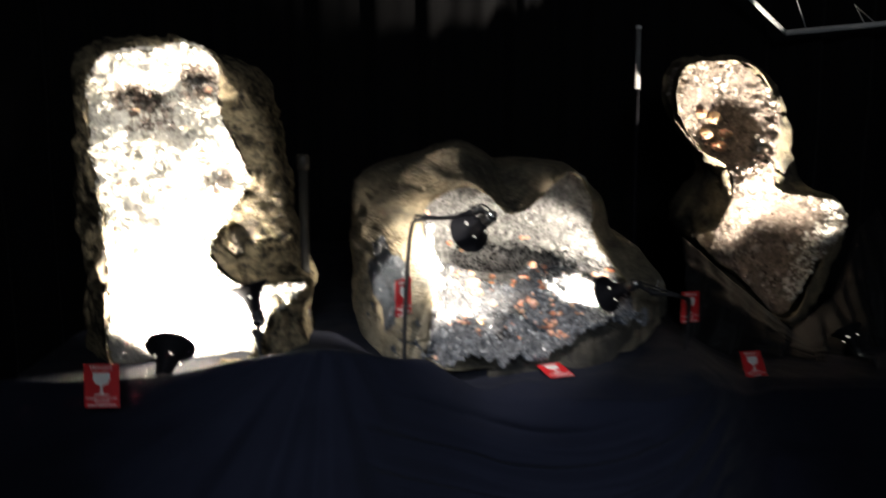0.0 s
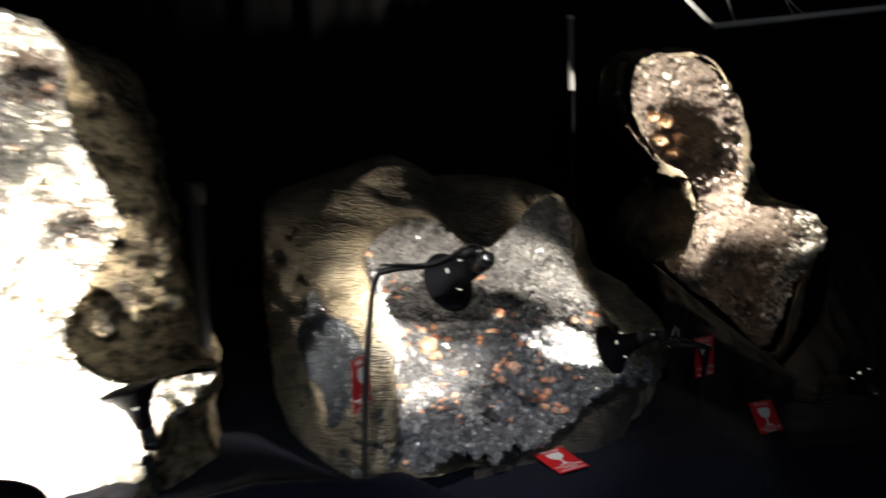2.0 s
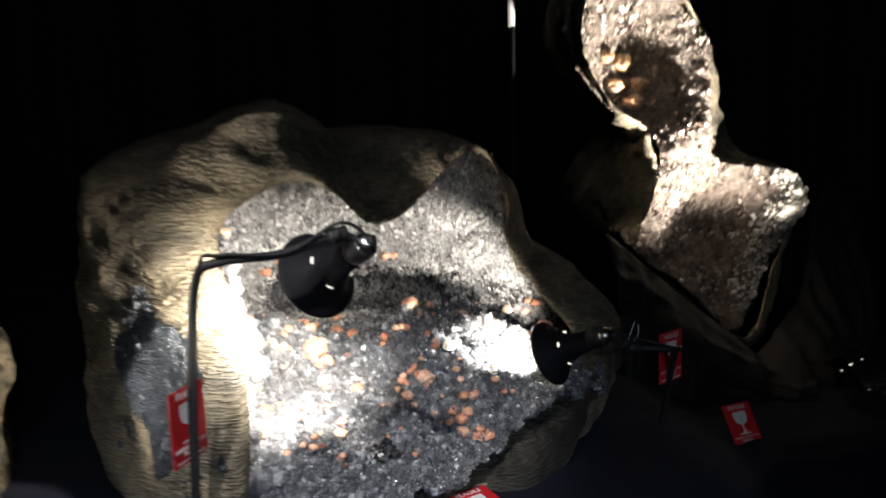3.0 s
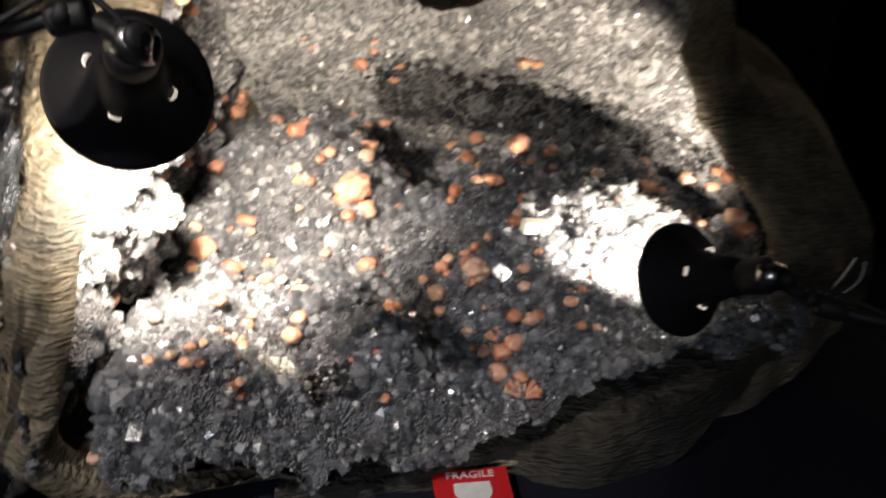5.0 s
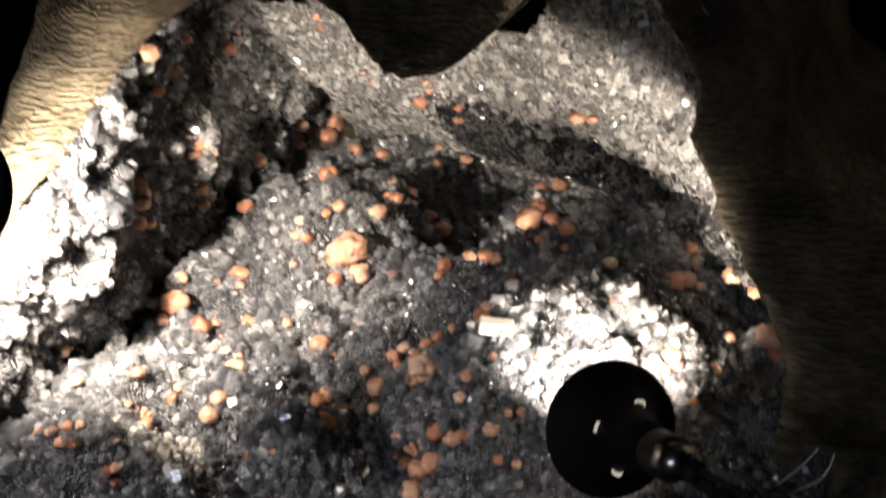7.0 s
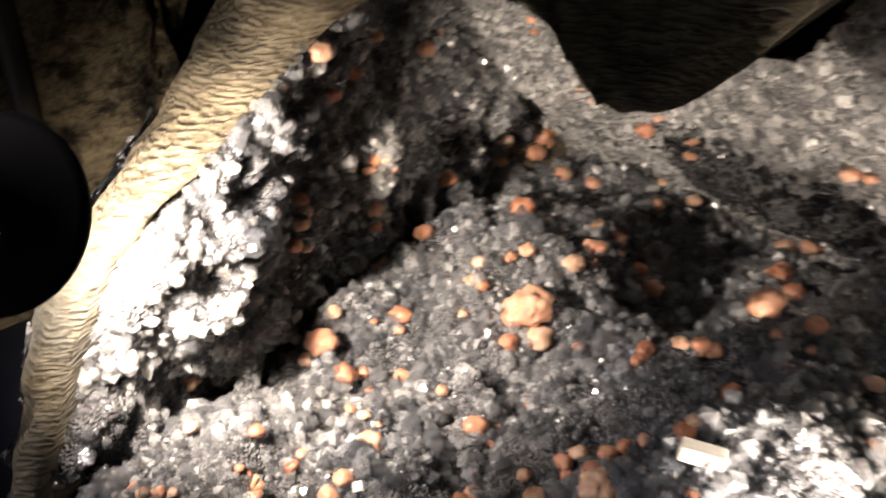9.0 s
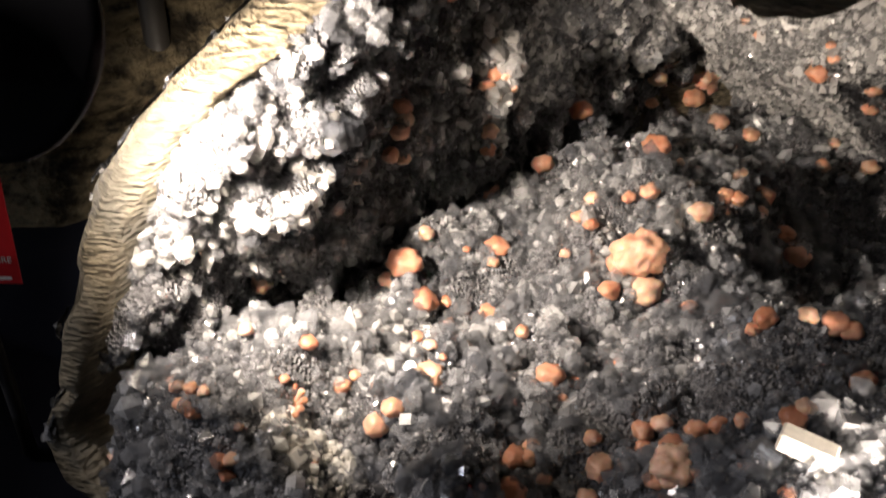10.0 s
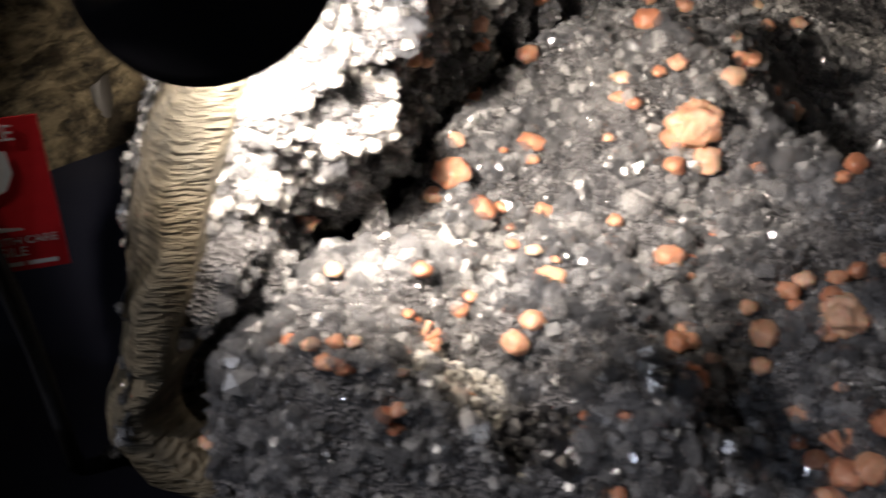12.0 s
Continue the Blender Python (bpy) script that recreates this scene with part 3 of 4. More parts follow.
# darker crystals along a band below the pale ones
strew("dark_back_crystal", dark_back, (0.02, 0.58), (0.92, 1.09), 5000, 0.0036, 0.012, DARK_BAND, geode, -1, gaps=0.3)


def pale_side(y, z):
    return bed_side(y, z) if y > 2.60 + 0.06 * fine(3, y, z, 9, 3) and z > 0.99 + 0.04 * fine(6, y, z, 9, 3) else None


strew("frosted_side_crystal", pale_side, (2.58, 3.0), (0.97, 1.25), 7000, 0.004, 0.013, PALE, geode, 1, gaps=0.3)
strew("side_crystal", bed_side, (2.2, 3.0), (0.83, 1.25), 17000, 0.0026, 0.016, QUARTZ, geode, 1)
for _ in range(130):
    single_crystal(geode, bed_floor, rng.uniform(-0.08, 0.52), rng.uniform(2.26, 2.85), rng.uniform(0.010, 0.018), QUARTZ)
for _ in range(210):
    single_crystal(geode, bed_side, 2.30 + 0.16 * rng.random() ** 1.3, rng.uniform(0.985, 1.15), rng.uniform(0.006, 0.0135), PALE if rng.random() < 0.85 else QUARTZ, lean=0.9)


def on_floor(x, y, size, long=1.0, bits=5):
    if bed_floor(x, y):
        blob(geode, Vector(bed_floor(x, y)) + Vector((0, 0, 0.12 * size + 0.003)), (1.05 if size < 0.034 else 0.8) * size, long, bits)
        if size > 0.034:
            for k in range(3):
                a, r = 2.1 * k + rng.uniform(-0.5, 0.5), 0.30 * size
                p = bed_floor(x + r * math.cos(a), y + r * math.sin(a))
                if p:
                    blob(geode, Vector(p) + Vector((0, 0, 0.08 * size)), size * rng.uniform(0.35, 0.55), 1.0, 4)


def on_back(x, z, size, long=1.0, bits=4):
    if bed_back(x, z):
        blob(geode, Vector(bed_back(x, z)) + Vector((0, -0.15 * size, 0.05 * size)), 0.95 * size, long, bits)


def on_side(y, z, size, long=1.0, bits=4):
    if bed_side(y, z):
        blob(geode, Vector(bed_side(y, z)) + Vector((0.15 * size, 0, 0)), 0.95 * size, long, bits)


on_floor(-0.020, 2.775, 0.026, 1.0, 4)
on_floor(0.093, 2.661, 0.056, 1.0, 8)
on_floor(0.090, 2.726, 0.022, 1.0, 4)
on_floor(0.048, 2.813, 0.017, 1.0, 2)
on_floor(0.056, 2.841, 0.023, 1.0, 4)
on_floor(0.084, 2.774, 0.016, 1.0, 2)
on_floor(0.077, 2.856, 0.020, 1.0, 4)
on_floor(0.105, 2.840, 0.023, 1.0, 4)
on_floor(0.147, 2.663, 0.015, 1.0, 2)
on_floor(0.049, 2.706, 0.018, 1.0, 2)
on_floor(0.040, 2.691, 0.013, 1.0, 2)
on_floor(0.020, 2.670, 0.016, 1.0, 2)
on_floor(0.030, 2.648, 0.015, 1.0, 2)
on_floor(0.044, 2.649, 0.013, 1.0, 2)
on_side(2.677, 0.921, 0.029, 1.0, 4)
on_floor(-0.020, 2.601, 0.022, 1.0, 4)
on_floor(-0.058, 2.550, 0.017, 1.0, 2)
on_floor(-0.034, 2.516, 0.031, 1.0, 4)
on_floor(-0.041, 2.503, 0.017, 1.0, 2)
on_floor(-0.005, 2.517, 0.027, 1.0, 4)
on_floor(-0.002, 2.537, 0.012, 1.0, 1)
on_side(2.404, 0.937, 0.022, 1.0, 4)
on_floor(0.021, 2.564, 0.016, 1.0, 2)
on_floor(-0.010, 2.367, 0.014, 1.0, 2)
on_floor(0.041, 2.397, 0.014, 1.0, 2)
on_floor(0.053, 2.480, 0.011, 1.0, 1)
on_floor(0.071, 2.480, 0.011, 1.0, 1)
on_floor(0.095, 2.466, 0.023, 1.0, 4)
on_floor(0.061, 2.412, 0.014, 1.0, 2)
on_floor(0.061, 2.422, 0.010, 1.0, 1)
on_floor(0.104, 2.418, 0.021, 1.0, 4)
on_floor(0.107, 2.428, 0.018, 1.0, 2)
on_floor(0.041, 2.301, 0.012, 1.0, 1)
on_floor(0.057, 2.307, 0.011, 1.0, 1)
on_floor(0.066, 2.313, 0.009, 1.0, 1)
on_floor(0.066, 2.304, 0.012, 1.0, 2)
on_floor(0.147, 2.534, 0.021, 1.0, 4)
on_floor(0.153, 2.551, 0.012, 1.0, 1)
on_floor(0.095, 2.546, 0.012, 1.0, 2)
on_floor(-0.106, 2.711, 0.023, 1.0, 4)
on_floor(0.096, 2.629, 0.019, 1.0, 2)
on_floor(0.224, 2.551, 0.016, 1.0, 2)
on_floor(0.231, 2.546, 0.012, 1.0, 1)
on_floor(0.210, 2.521, 0.013, 1.0, 2)
on_floor(0.225, 2.516, 0.021, 1.0, 4)
on_floor(0.261, 2.543, 0.041, 1.0, 8)
on_floor(0.252, 2.588, 0.014, 1.0, 2)
on_floor(0.244, 2.577, 0.017, 1.0, 2)
on_floor(0.205, 2.462, 0.023, 1.0, 4)
on_floor(0.186, 2.477, 0.018, 1.0, 2)
on_floor(0.183, 2.494, 0.014, 1.0, 2)
on_floor(0.233, 2.500, 0.015, 1.0, 2)
on_floor(0.192, 2.405, 0.009, 1.0, 1)
on_floor(0.293, 2.604, 0.019, 1.0, 2)
on_floor(0.313, 2.536, 0.014, 1.0, 2)
on_floor(0.294, 2.563, 0.007, 1.0, 1)
on_floor(0.237, 2.678, 0.014, 1.0, 2)
on_floor(0.210, 2.660, 0.013, 1.0, 2)
on_side(2.955, 0.976, 0.026, 1.0, 4)
on_back(-0.243, 0.950, 0.072, 1.0, 8)
on_floor(-0.218, 3.025, 0.031, 1.0, 4)
on_side(2.953, 0.945, 0.019, 1.0, 2)
on_floor(-0.133, 2.980, 0.025, 1.0, 4)
on_floor(-0.085, 2.982, 0.021, 1.0, 4)
on_back(0.022, 1.052, 0.027, 1.0, 4)
on_side(2.556, 1.052, 0.023, 1.0, 4)
on_side(2.554, 1.044, 0.018, 1.0, 2)
on_side(2.663, 1.020, 0.019, 1.0, 2)
on_side(2.659, 1.003, 0.022, 1.0, 4)
on_side(2.652, 0.988, 0.018, 1.0, 2)
on_side(2.536, 1.019, 0.020, 1.0, 4)
on_side(2.544, 1.015, 0.015, 1.0, 2)
on_side(2.666, 1.062, 0.020, 1.0, 2)
on_side(2.670, 1.050, 0.014, 1.0, 2)
on_side(2.798, 0.984, 0.029, 1.0, 4)
on_floor(0.095, 2.317, 0.012, 1.0, 1)
on_floor(0.096, 2.312, 0.011, 1.0, 1)
on_floor(0.090, 2.326, 0.007, 1.0, 1)
on_floor(0.051, 2.373, 0.008, 1.0, 1)
on_floor(0.105, 2.369, 0.008, 1.0, 1)
on_floor(0.034, 2.633, 0.011, 1.0, 1)
on_floor(-0.010, 2.589, 0.012, 1.0, 2)
on_floor(0.088, 2.481, 0.006, 1.0, 1)
on_floor(-0.044, 2.639, 0.009, 1.0, 1)
on_floor(0.152, 2.593, 0.009, 1.0, 1)
on_floor(0.210, 2.436, 0.006, 1.0, 1)
on_back(0.046, 1.076, 0.014, 1.0, 2)
on_back(0.050, 1.091, 0.011, 1.0, 1)
on_back(0.078, 1.051, 0.017, 1.0, 2)
on_back(0.062, 1.023, 0.020, 1.0, 2)
on_back(0.259, 1.074, 0.024, 1.0, 4)
on_back(0.276, 1.075, 0.019, 1.0, 2)
on_back(-0.063, 1.178, 0.017, 1.0, 2)
on_back(-0.082, 1.158, 0.014, 1.0, 2)
on_back(-0.056, 1.087, 0.013, 1.0, 2)
on_back(-0.043, 1.075, 0.013, 1.0, 2)
on_floor(0.275, 2.739, 0.032, 1.0, 4)
on_floor(0.166, 3.001, 0.037, 1.0, 8)
on_floor(0.194, 2.979, 0.026, 1.0, 4)
on_floor(0.314, 2.747, 0.019, 1.0, 2)
on_back(0.129, 0.882, 0.031, 1.0, 4)
on_floor(0.426, 2.772, 0.029, 1.0, 4)
on_floor(0.428, 2.821, 0.020, 1.0, 2)
on_floor(0.435, 2.815, 0.018, 1.0, 2)
on_floor(0.452, 2.784, 0.012, 1.0, 1)
on_floor(0.463, 2.658, 0.018, 1.0, 2)
on_floor(0.469, 2.652, 0.015, 1.0, 2)
on_back(0.510, 0.976, 0.019, 1.0, 2)
on_back(0.524, 0.997, 0.020, 1.0, 4)
on_floor(0.498, 2.682, 0.016, 1.0, 2)
on_floor(0.498, 2.726, 0.012, 1.0, 2)
on_floor(0.249, 2.691, 0.021, 1.0, 4)
on_floor(0.259, 2.695, 0.017, 1.0, 2)
on_floor(0.293, 2.664, 0.018, 1.0, 2)
on_floor(0.316, 2.519, 0.014, 1.0, 2)
on_floor(0.311, 2.482, 0.019, 1.0, 2)
on_floor(0.328, 2.483, 0.018, 1.0, 2)
on_floor(0.366, 2.484, 0.015, 1.0, 2)
on_floor(0.375, 2.524, 0.011, 1.0, 1)
on_floor(0.304, 2.466, 0.022, 1.0, 4)
on_floor(0.286, 2.471, 0.016, 1.0, 2)
on_floor(0.024, 3.045, 0.021, 1.0, 4)
on_floor(-0.031, 3.054, 0.018, 1.0, 2)
on_floor(0.017, 2.975, 0.017, 1.0, 2)
on_side(2.797, 1.155, 0.027, 1.0, 4)
on_side(2.759, 1.149, 0.025, 1.0, 4)
on_side(2.686, 1.177, 0.022, 1.0, 4)
on_side(2.557, 1.204, 0.025, 1.0, 4)
on_side(2.650, 1.153, 0.027, 1.0, 4)
on_side(2.605, 1.144, 0.026, 1.0, 4)
on_side(2.515, 1.183, 0.011, 1.0, 1)
on_side(2.656, 1.064, 0.022, 1.0, 4)
on_side(2.645, 1.054, 0.017, 1.0, 2)
on_side(2.545, 1.037, 0.020, 1.0, 4)
on_floor(0.076, 2.768, 0.016, 1.0, 2)
on_floor(0.077, 2.815, 0.016, 1.0, 2)
on_floor(0.319, 2.736, 0.010, 1.0, 1)
on_floor(0.494, 2.628, 0.011, 1.0, 1)
on_floor(0.192, 2.484, 0.014, 1.0, 2)
on_floor(0.228, 2.563, 0.015, 1.0, 2)
on_floor(0.333, 2.490, 0.015, 1.0, 2)
on_floor(0.315, 2.470, 0.022, 1.0, 4)
on_floor(0.302, 2.455, 0.024, 1.0, 4)
on_floor(0.326, 2.439, 0.016, 1.0, 2)
on_floor(0.263, 2.491, 0.014, 1.0, 2)
on_floor(0.378, 2.474, 0.011, 1.0, 1)
on_floor(0.392, 2.479, 0.010, 1.0, 1)
on_floor(0.435, 2.786, 0.023, 1.0, 4)
on_back(0.482, 0.975, 0.025, 1.0, 4)
on_back(0.511, 0.999, 0.017, 1.0, 2)
on_floor(0.536, 2.725, 0.028, 1.0, 4)
on_floor(0.548, 2.724, 0.030, 1.0, 4)
on_floor(-0.019, 2.261, 0.015, 1.0, 2)
on_side(2.346, 0.862, 0.013, 1.0, 2)
on_floor(0.295, 2.609, 0.013, 1.0, 2)
on_floor(0.266, 2.592, 0.012, 1.0, 1)
on_floor(0.214, 2.665, 0.018, 1.0, 2)
on_floor(0.009, 2.677, 0.014, 1.0, 2)
on_back(0.172, 0.912, 0.031, 1.0, 4)
on_floor(0.374, 2.726, 0.016, 1.0, 2)
on_floor(0.018, 2.305, 0.013, 1.0, 2)
on_floor(0.055, 2.301, 0.014, 1.0, 2)
on_floor(0.090, 2.311, 0.013, 1.0, 2)
on_floor(0.208, 2.378, 0.012, 1.0, 2)
on_floor(0.363, 2.520, 0.010, 1.0, 1)
on_floor(0.172, 2.394, 0.007, 1.0, 1)
bm = bmesh.new()
bmesh.ops.create_cube(bm, size=1)
bmesh.ops.scale(bm, vec=(0.032, 0.013, 0.014), verts=bm.verts)
bmesh.ops.bevel(bm, geom=bm.edges[:], offset=0.0015, segments=1, affect="EDGES")
bar = part("blocky_crystal", bm, MILK, geode, "blocky white crystal")
bar.matrix_local = pose(0.318, 2.583, bed_floor(0.318, 2.583)[2] + 0.012, 10, 8, 28)
def frosted(x, y):
    d = math.hypot((x - 0.118) * 0.75, y - 2.374)
    if math.hypot((x - 0.152) * 0.75, y - 2.384) < 0.022:
        return None
    return bed_floor(x, y) if d < 0.028 + 0.035 * fine(x, y, 4, 20, 3) else None


strew("frosted_crust", frosted, (0.0, 0.25), (2.33, 2.46), 7000, 0.005, 0.013, MILK, geode)


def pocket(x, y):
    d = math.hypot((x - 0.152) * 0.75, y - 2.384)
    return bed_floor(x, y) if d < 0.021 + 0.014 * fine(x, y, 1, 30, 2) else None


# the pocket's shade, laid in as black crystals
strew("pocket_crystal", pocket, (0.10, 0.21), (2.33, 2.41), 3200, 0.005, 0.013, POCKET_SHADE, geode)


def fan(x, y, count, length):
    """A sheaf of stilbite blades spreading from one point on the crystal floor."""
    base = bed_floor(x, y)
    if base is None:
        return
    for k in range(count):
        a = -0.3 + 3.7 * k / (count - 1)
        way = Vector((math.cos(a), 0.55 * math.sin(a), 0.55 + 0.25 * math.sin(a))).normalized()
        bm = bmesh.new()
        bmesh.ops.create_cone(bm, cap_ends=True, segments=6, radius1=0.07 * length, radius2=0.17 * length, depth=length * rng.uniform(0.85, 1.1))
        bmesh.ops.bevel(bm, geom=bm.edges[:], offset=0.0008, segments=1, affect="EDGES")
        ob = part("stilbite_blade", bm, STILBITE, geode)
        ob.matrix_local = Matrix.Translation(Vector(base) - Vector((0, 0, 0.004)) + way * length * 0.5) @ way.to_track_quat("Z", "Y").to_matrix().to_4x4()


fan(0.330, 2.430, 9, 0.020)
fan(0.062, 2.372, 7, 0.018)
fan(0.30, 2.475, 6, 0.018)
for _ in range(30):
    x, y = rng.uniform(-0.05, 0.42), rng.uniform(2.33, 2.80)
    if fine(x, y, 2, 12, 2) > -0.1:
        on_floor(x, y, rng.uniform(0.007, 0.012), 1.0, 1)
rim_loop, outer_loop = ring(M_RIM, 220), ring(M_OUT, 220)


def shell_face(u, v):
    """A place on the front of the shell: u round the opening, v from its rim out to the edge."""
    i = int(u * 220) % 220
    w = u * 220 - int(u * 220)
    p = rim_loop[i].lerp(rim_loop[(i + 1) % 220], w).lerp(outer_loop[i].lerp(outer_loop[(i + 1) % 220], w), v)
    if min(math.hypot((u - 0.115) / 0.050, (v - 0.50) / 0.24), math.hypot((u - 0.025) / 0.04, (v - 0.35) / 0.32)) > 1 + 0.9 * fine(u * 34, v * 7, 0, 1, 3):
        return None
    lean = 0.2 + 0.8 * max(0, (rim_loop[i].x - outer_loop[i].x) / (rim_loop[i] - outer_loop[i]).length) * ease(0.86, 1.04, rim_loop[i].z)
    return (p.x - 0.004, p.y - 0.055 * lean * math.sin(math.pi * v ** 0.55) - 0.005 + 0.008 * fine(*p, 30), p.z)


bed("chalcedony_patch", shell_face, steps(0.0, 0.19, 80), steps(0.02, 0.85, 70), AGATE_M, geode, "blue-grey chalcedony patch")
strew("druse", shell_face, (0.0, 0.19), (0.02, 0.85), 1500, 0.0025, 0.010, QUARTZ, geode, -1, gaps=0.8)
keep_places(geode)


# ---- pale specimen: a tall slab of chalky white crystal in dark basalt ----
L_RIM = [(-0.795, 2.07, 0.905), (-0.797, 2.08, 1.131), (-0.814, 2.09, 1.33), (-0.83, 2.11, 1.498), (-0.832, 2.12, 1.563),
         (-0.78, 2.14, 1.63), (-0.681, 2.16, 1.648), (-0.583, 2.18, 1.653), (-0.54, 2.2, 1.603), (-0.543, 2.22, 1.496),
         (-0.482, 2.23, 1.343), (-0.538, 2.21, 1.233), (-0.571, 2.19, 1.158), (-0.5, 2.2, 1.078), (-0.35, 2.24, 1.076),
         (-0.428, 2.18, 0.995), (-0.484, 2.1, 0.903), (-0.654, 2.07, 0.891)]
L_OUT = [(-0.923, 2.26, 0.855), (-0.944, 2.33, 1.078), (-0.968, 2.36, 1.314), (-0.962, 2.37, 1.523), (-0.944, 2.36, 1.633),
         (-0.837, 2.3, 1.668), (-0.701, 2.32, 1.679), (-0.58, 2.34, 1.642), (-0.498, 2.35, 1.6), (-0.458, 2.35, 1.493),
         (-0.426, 2.35, 1.347), (-0.415, 2.35, 1.228), (-0.401, 2.34, 1.139), (-0.392, 2.34, 1.078), (-0.356, 2.33, 1.042),
         (-0.373, 2.32, 0.96), (-0.372, 2.25, 0.857), (-0.629, 2.12, 0.861)]
slab = thing("crystal_slab", (-0.68, 2.35, 0.88), "tall slab of chalky white crystals set in dark basalt", "mineral specimen")
shell("shell", L_RIM, L_OUT, 0.34, 0.865, RUGGED, slab, 0.022, 0.01, 0.05, label="rough dark basalt back of the slab")


SLAB_HOLLOWS = ((-0.59, 1.57, 0.040), (-0.70, 1.50, 0.045), (-0.755, 1.535, 0.03), (-0.555, 1.345, 0.036))


in_slab = inside([(x + 0.02 * (x + 0.68), y, z + 0.02 * (z - 1.3)) for x, y, z in L_RIM])


def bed_slab(x, z):
    if not in_slab(x, z):
        return None
    y = 2.105 + 0.30 * max(0, x + 0.80) + 0.06 * max(0, z - 1.3)
    y += 0.022 * bell(z - 1.52, 0.06) * bell(x + 0.75, 0.12)
    for hx, hz, r in SLAB_HOLLOWS:
        y += 1.3 * r * bell(math.hypot(x - hx, 1.3 * (z - hz)), r)
    y += 0.018 * fine(x, 2, z, 6, 4) + 0.008 * fine(x, 6, z, 30, 3)
    return (x, y, z)


bed("slab_bed", bed_slab, steps(-0.88, -0.34, 110), steps(0.86, 1.68, 170), CHALK, slab)
strew("slab_crystal", bed_slab, (-0.88, -0.34), (0.86, 1.68), 14000, 0.004, 0.015, MILK, slab, -1)
for hx, hz, r in SLAB_HOLLOWS:
    strew("hollow_crystal", bed_slab, (hx - 1.1 * r, hx + 1.1 * r), (hz - r, hz + r), 260, 0.006, 0.022, BROWN, slab, -1)
for x, z in ((-0.74, 1.50), (-0.62, 1.46), (-0.58, 1.40), (-0.66, 1.34), (-0.76, 1.33), (-0.55, 1.30), (-0.77, 1.22), (-0.60, 1.22), (-0.70, 1.56), (-0.57, 1.55)):
    if bed_slab(x, z):
        blob(slab, Vector(bed_slab(x, z)) + Vector((0, -0.004, 0)), rng.uniform(0.012, 0.024), 1.0, 3)
keep_places(slab)

# ---- far specimen: an hourglass-shaped brown geode leaning on dark satin ----
R_RIM = [(1.23, 3.14, 0.741), (1.079, 3.2, 0.884), (0.935, 3.26, 1.009), (1.018, 3.3, 1.045), (1.09, 3.38, 1.151),
         (1.075, 3.42, 1.265), (0.965, 3.4, 1.335), (0.872, 3.38, 1.488), (0.887, 3.38, 1.622), (1.022, 3.42, 1.658),
         (1.162, 3.46, 1.638), (1.281, 3.5, 1.507), (1.273, 3.48, 1.358), (1.245, 3.44, 1.231), (1.295, 3.42, 1.168),
         (1.459, 3.42, 1.142), (1.479, 3.36, 1.046), (1.362, 3.24, 0.875)]
R_OUT = [(1.276, 3.2, 0.698), (1.071, 3.3, 0.841), (0.971, 3.54, 0.951), (0.946, 3.59, 1.058), (1.0, 3.62, 1.15),
         (1.05, 3.60, 1.215), (1.03, 3.58, 1.29), (0.909, 3.66, 1.505), (0.937, 3.66, 1.65), (1.06, 3.55, 1.679),
         (1.212, 3.58, 1.663), (1.347, 3.6, 1.506), (1.372, 3.58, 1.352), (1.396, 3.55, 1.221), (1.463, 3.54, 1.166),
         (1.549, 3.5, 1.126), (1.556, 3.45, 1.011), (1.448, 3.34, 0.833)]
twin = thing("hourglass_geode", (1.2, 3.4, 0.66), "hourglass-shaped brown crystal geode leaning back in dark satin", "mineral specimen")
shell("shell", R_RIM, R_OUT, 0.34, 0.665, BASALT, twin, 0.016, 0.0, 0.015, label="tan basalt rim")
in_twin = inside([(x + 0.02 * (x - 1.15), y, z + 0.015 * (z - 1.2)) for x, y, z in R_RIM])


def bed_twin(x, z):
    if not in_twin(x, z):
        return None
    y = 3.17 + 0.30 * (z - 0.74) + 0.07
    y += 0.14 * bell(math.hypot(x - 1.09, (z - 1.46) * 0.9), 0.10) + 0.16 * bell(math.hypot(x - 1.25, z - 0.98), 0.11)
    y -= 0.05 * bell(math.hypot(x - 1.17, z - 1.22), 0.07) + 0.05 * ease(1.29, 1.36, x - 0.5 * (z - 0.9)) * (1 - ease(1.1, 1.2, z))
    y += 0.03 * fine(x, 1, z, 7, 4) + 0.01 * fine(x, 3, z, 30, 3)
    return (x, y, z)


bed("twin_bed", bed_twin, steps(0.86, 1.5, 130), steps(0.73, 1.67, 180), UMBER, twin)


def twin_edge(x, z):
    return bed_twin(x, z) if z < 1.15 and x > 1.315 + 0.5 * (z - 0.9) + 0.03 * fine(x, 1, z, 14, 3) else None


strew("edge_crystal", twin_edge, (1.25, 1.5), (0.78, 1.15), 3500, 0.006, 0.018, MILK, twin, -1)
strew("twin_crystal", bed_twin, (0.86, 1.5), (0.73, 1.67), 7000, 0.006, 0.018, BROWN, twin, -1)


def on_twin(x, z, size, bits=5):
    blob(twin, Vector(bed_twin(x, z)) + Vector((0, 0.1 * size, 0)), size, 1.0, bits, tint=HONEY)


on_twin(1.06, 1.44, 0.075)
on_twin(1.10, 1.38, 0.06)
on_twin(1.02, 1.38, 0.06)
on_twin(1.07, 1.33, 0.07)
on_twin(1.00, 1.46, 0.05)
keep_places(twin)


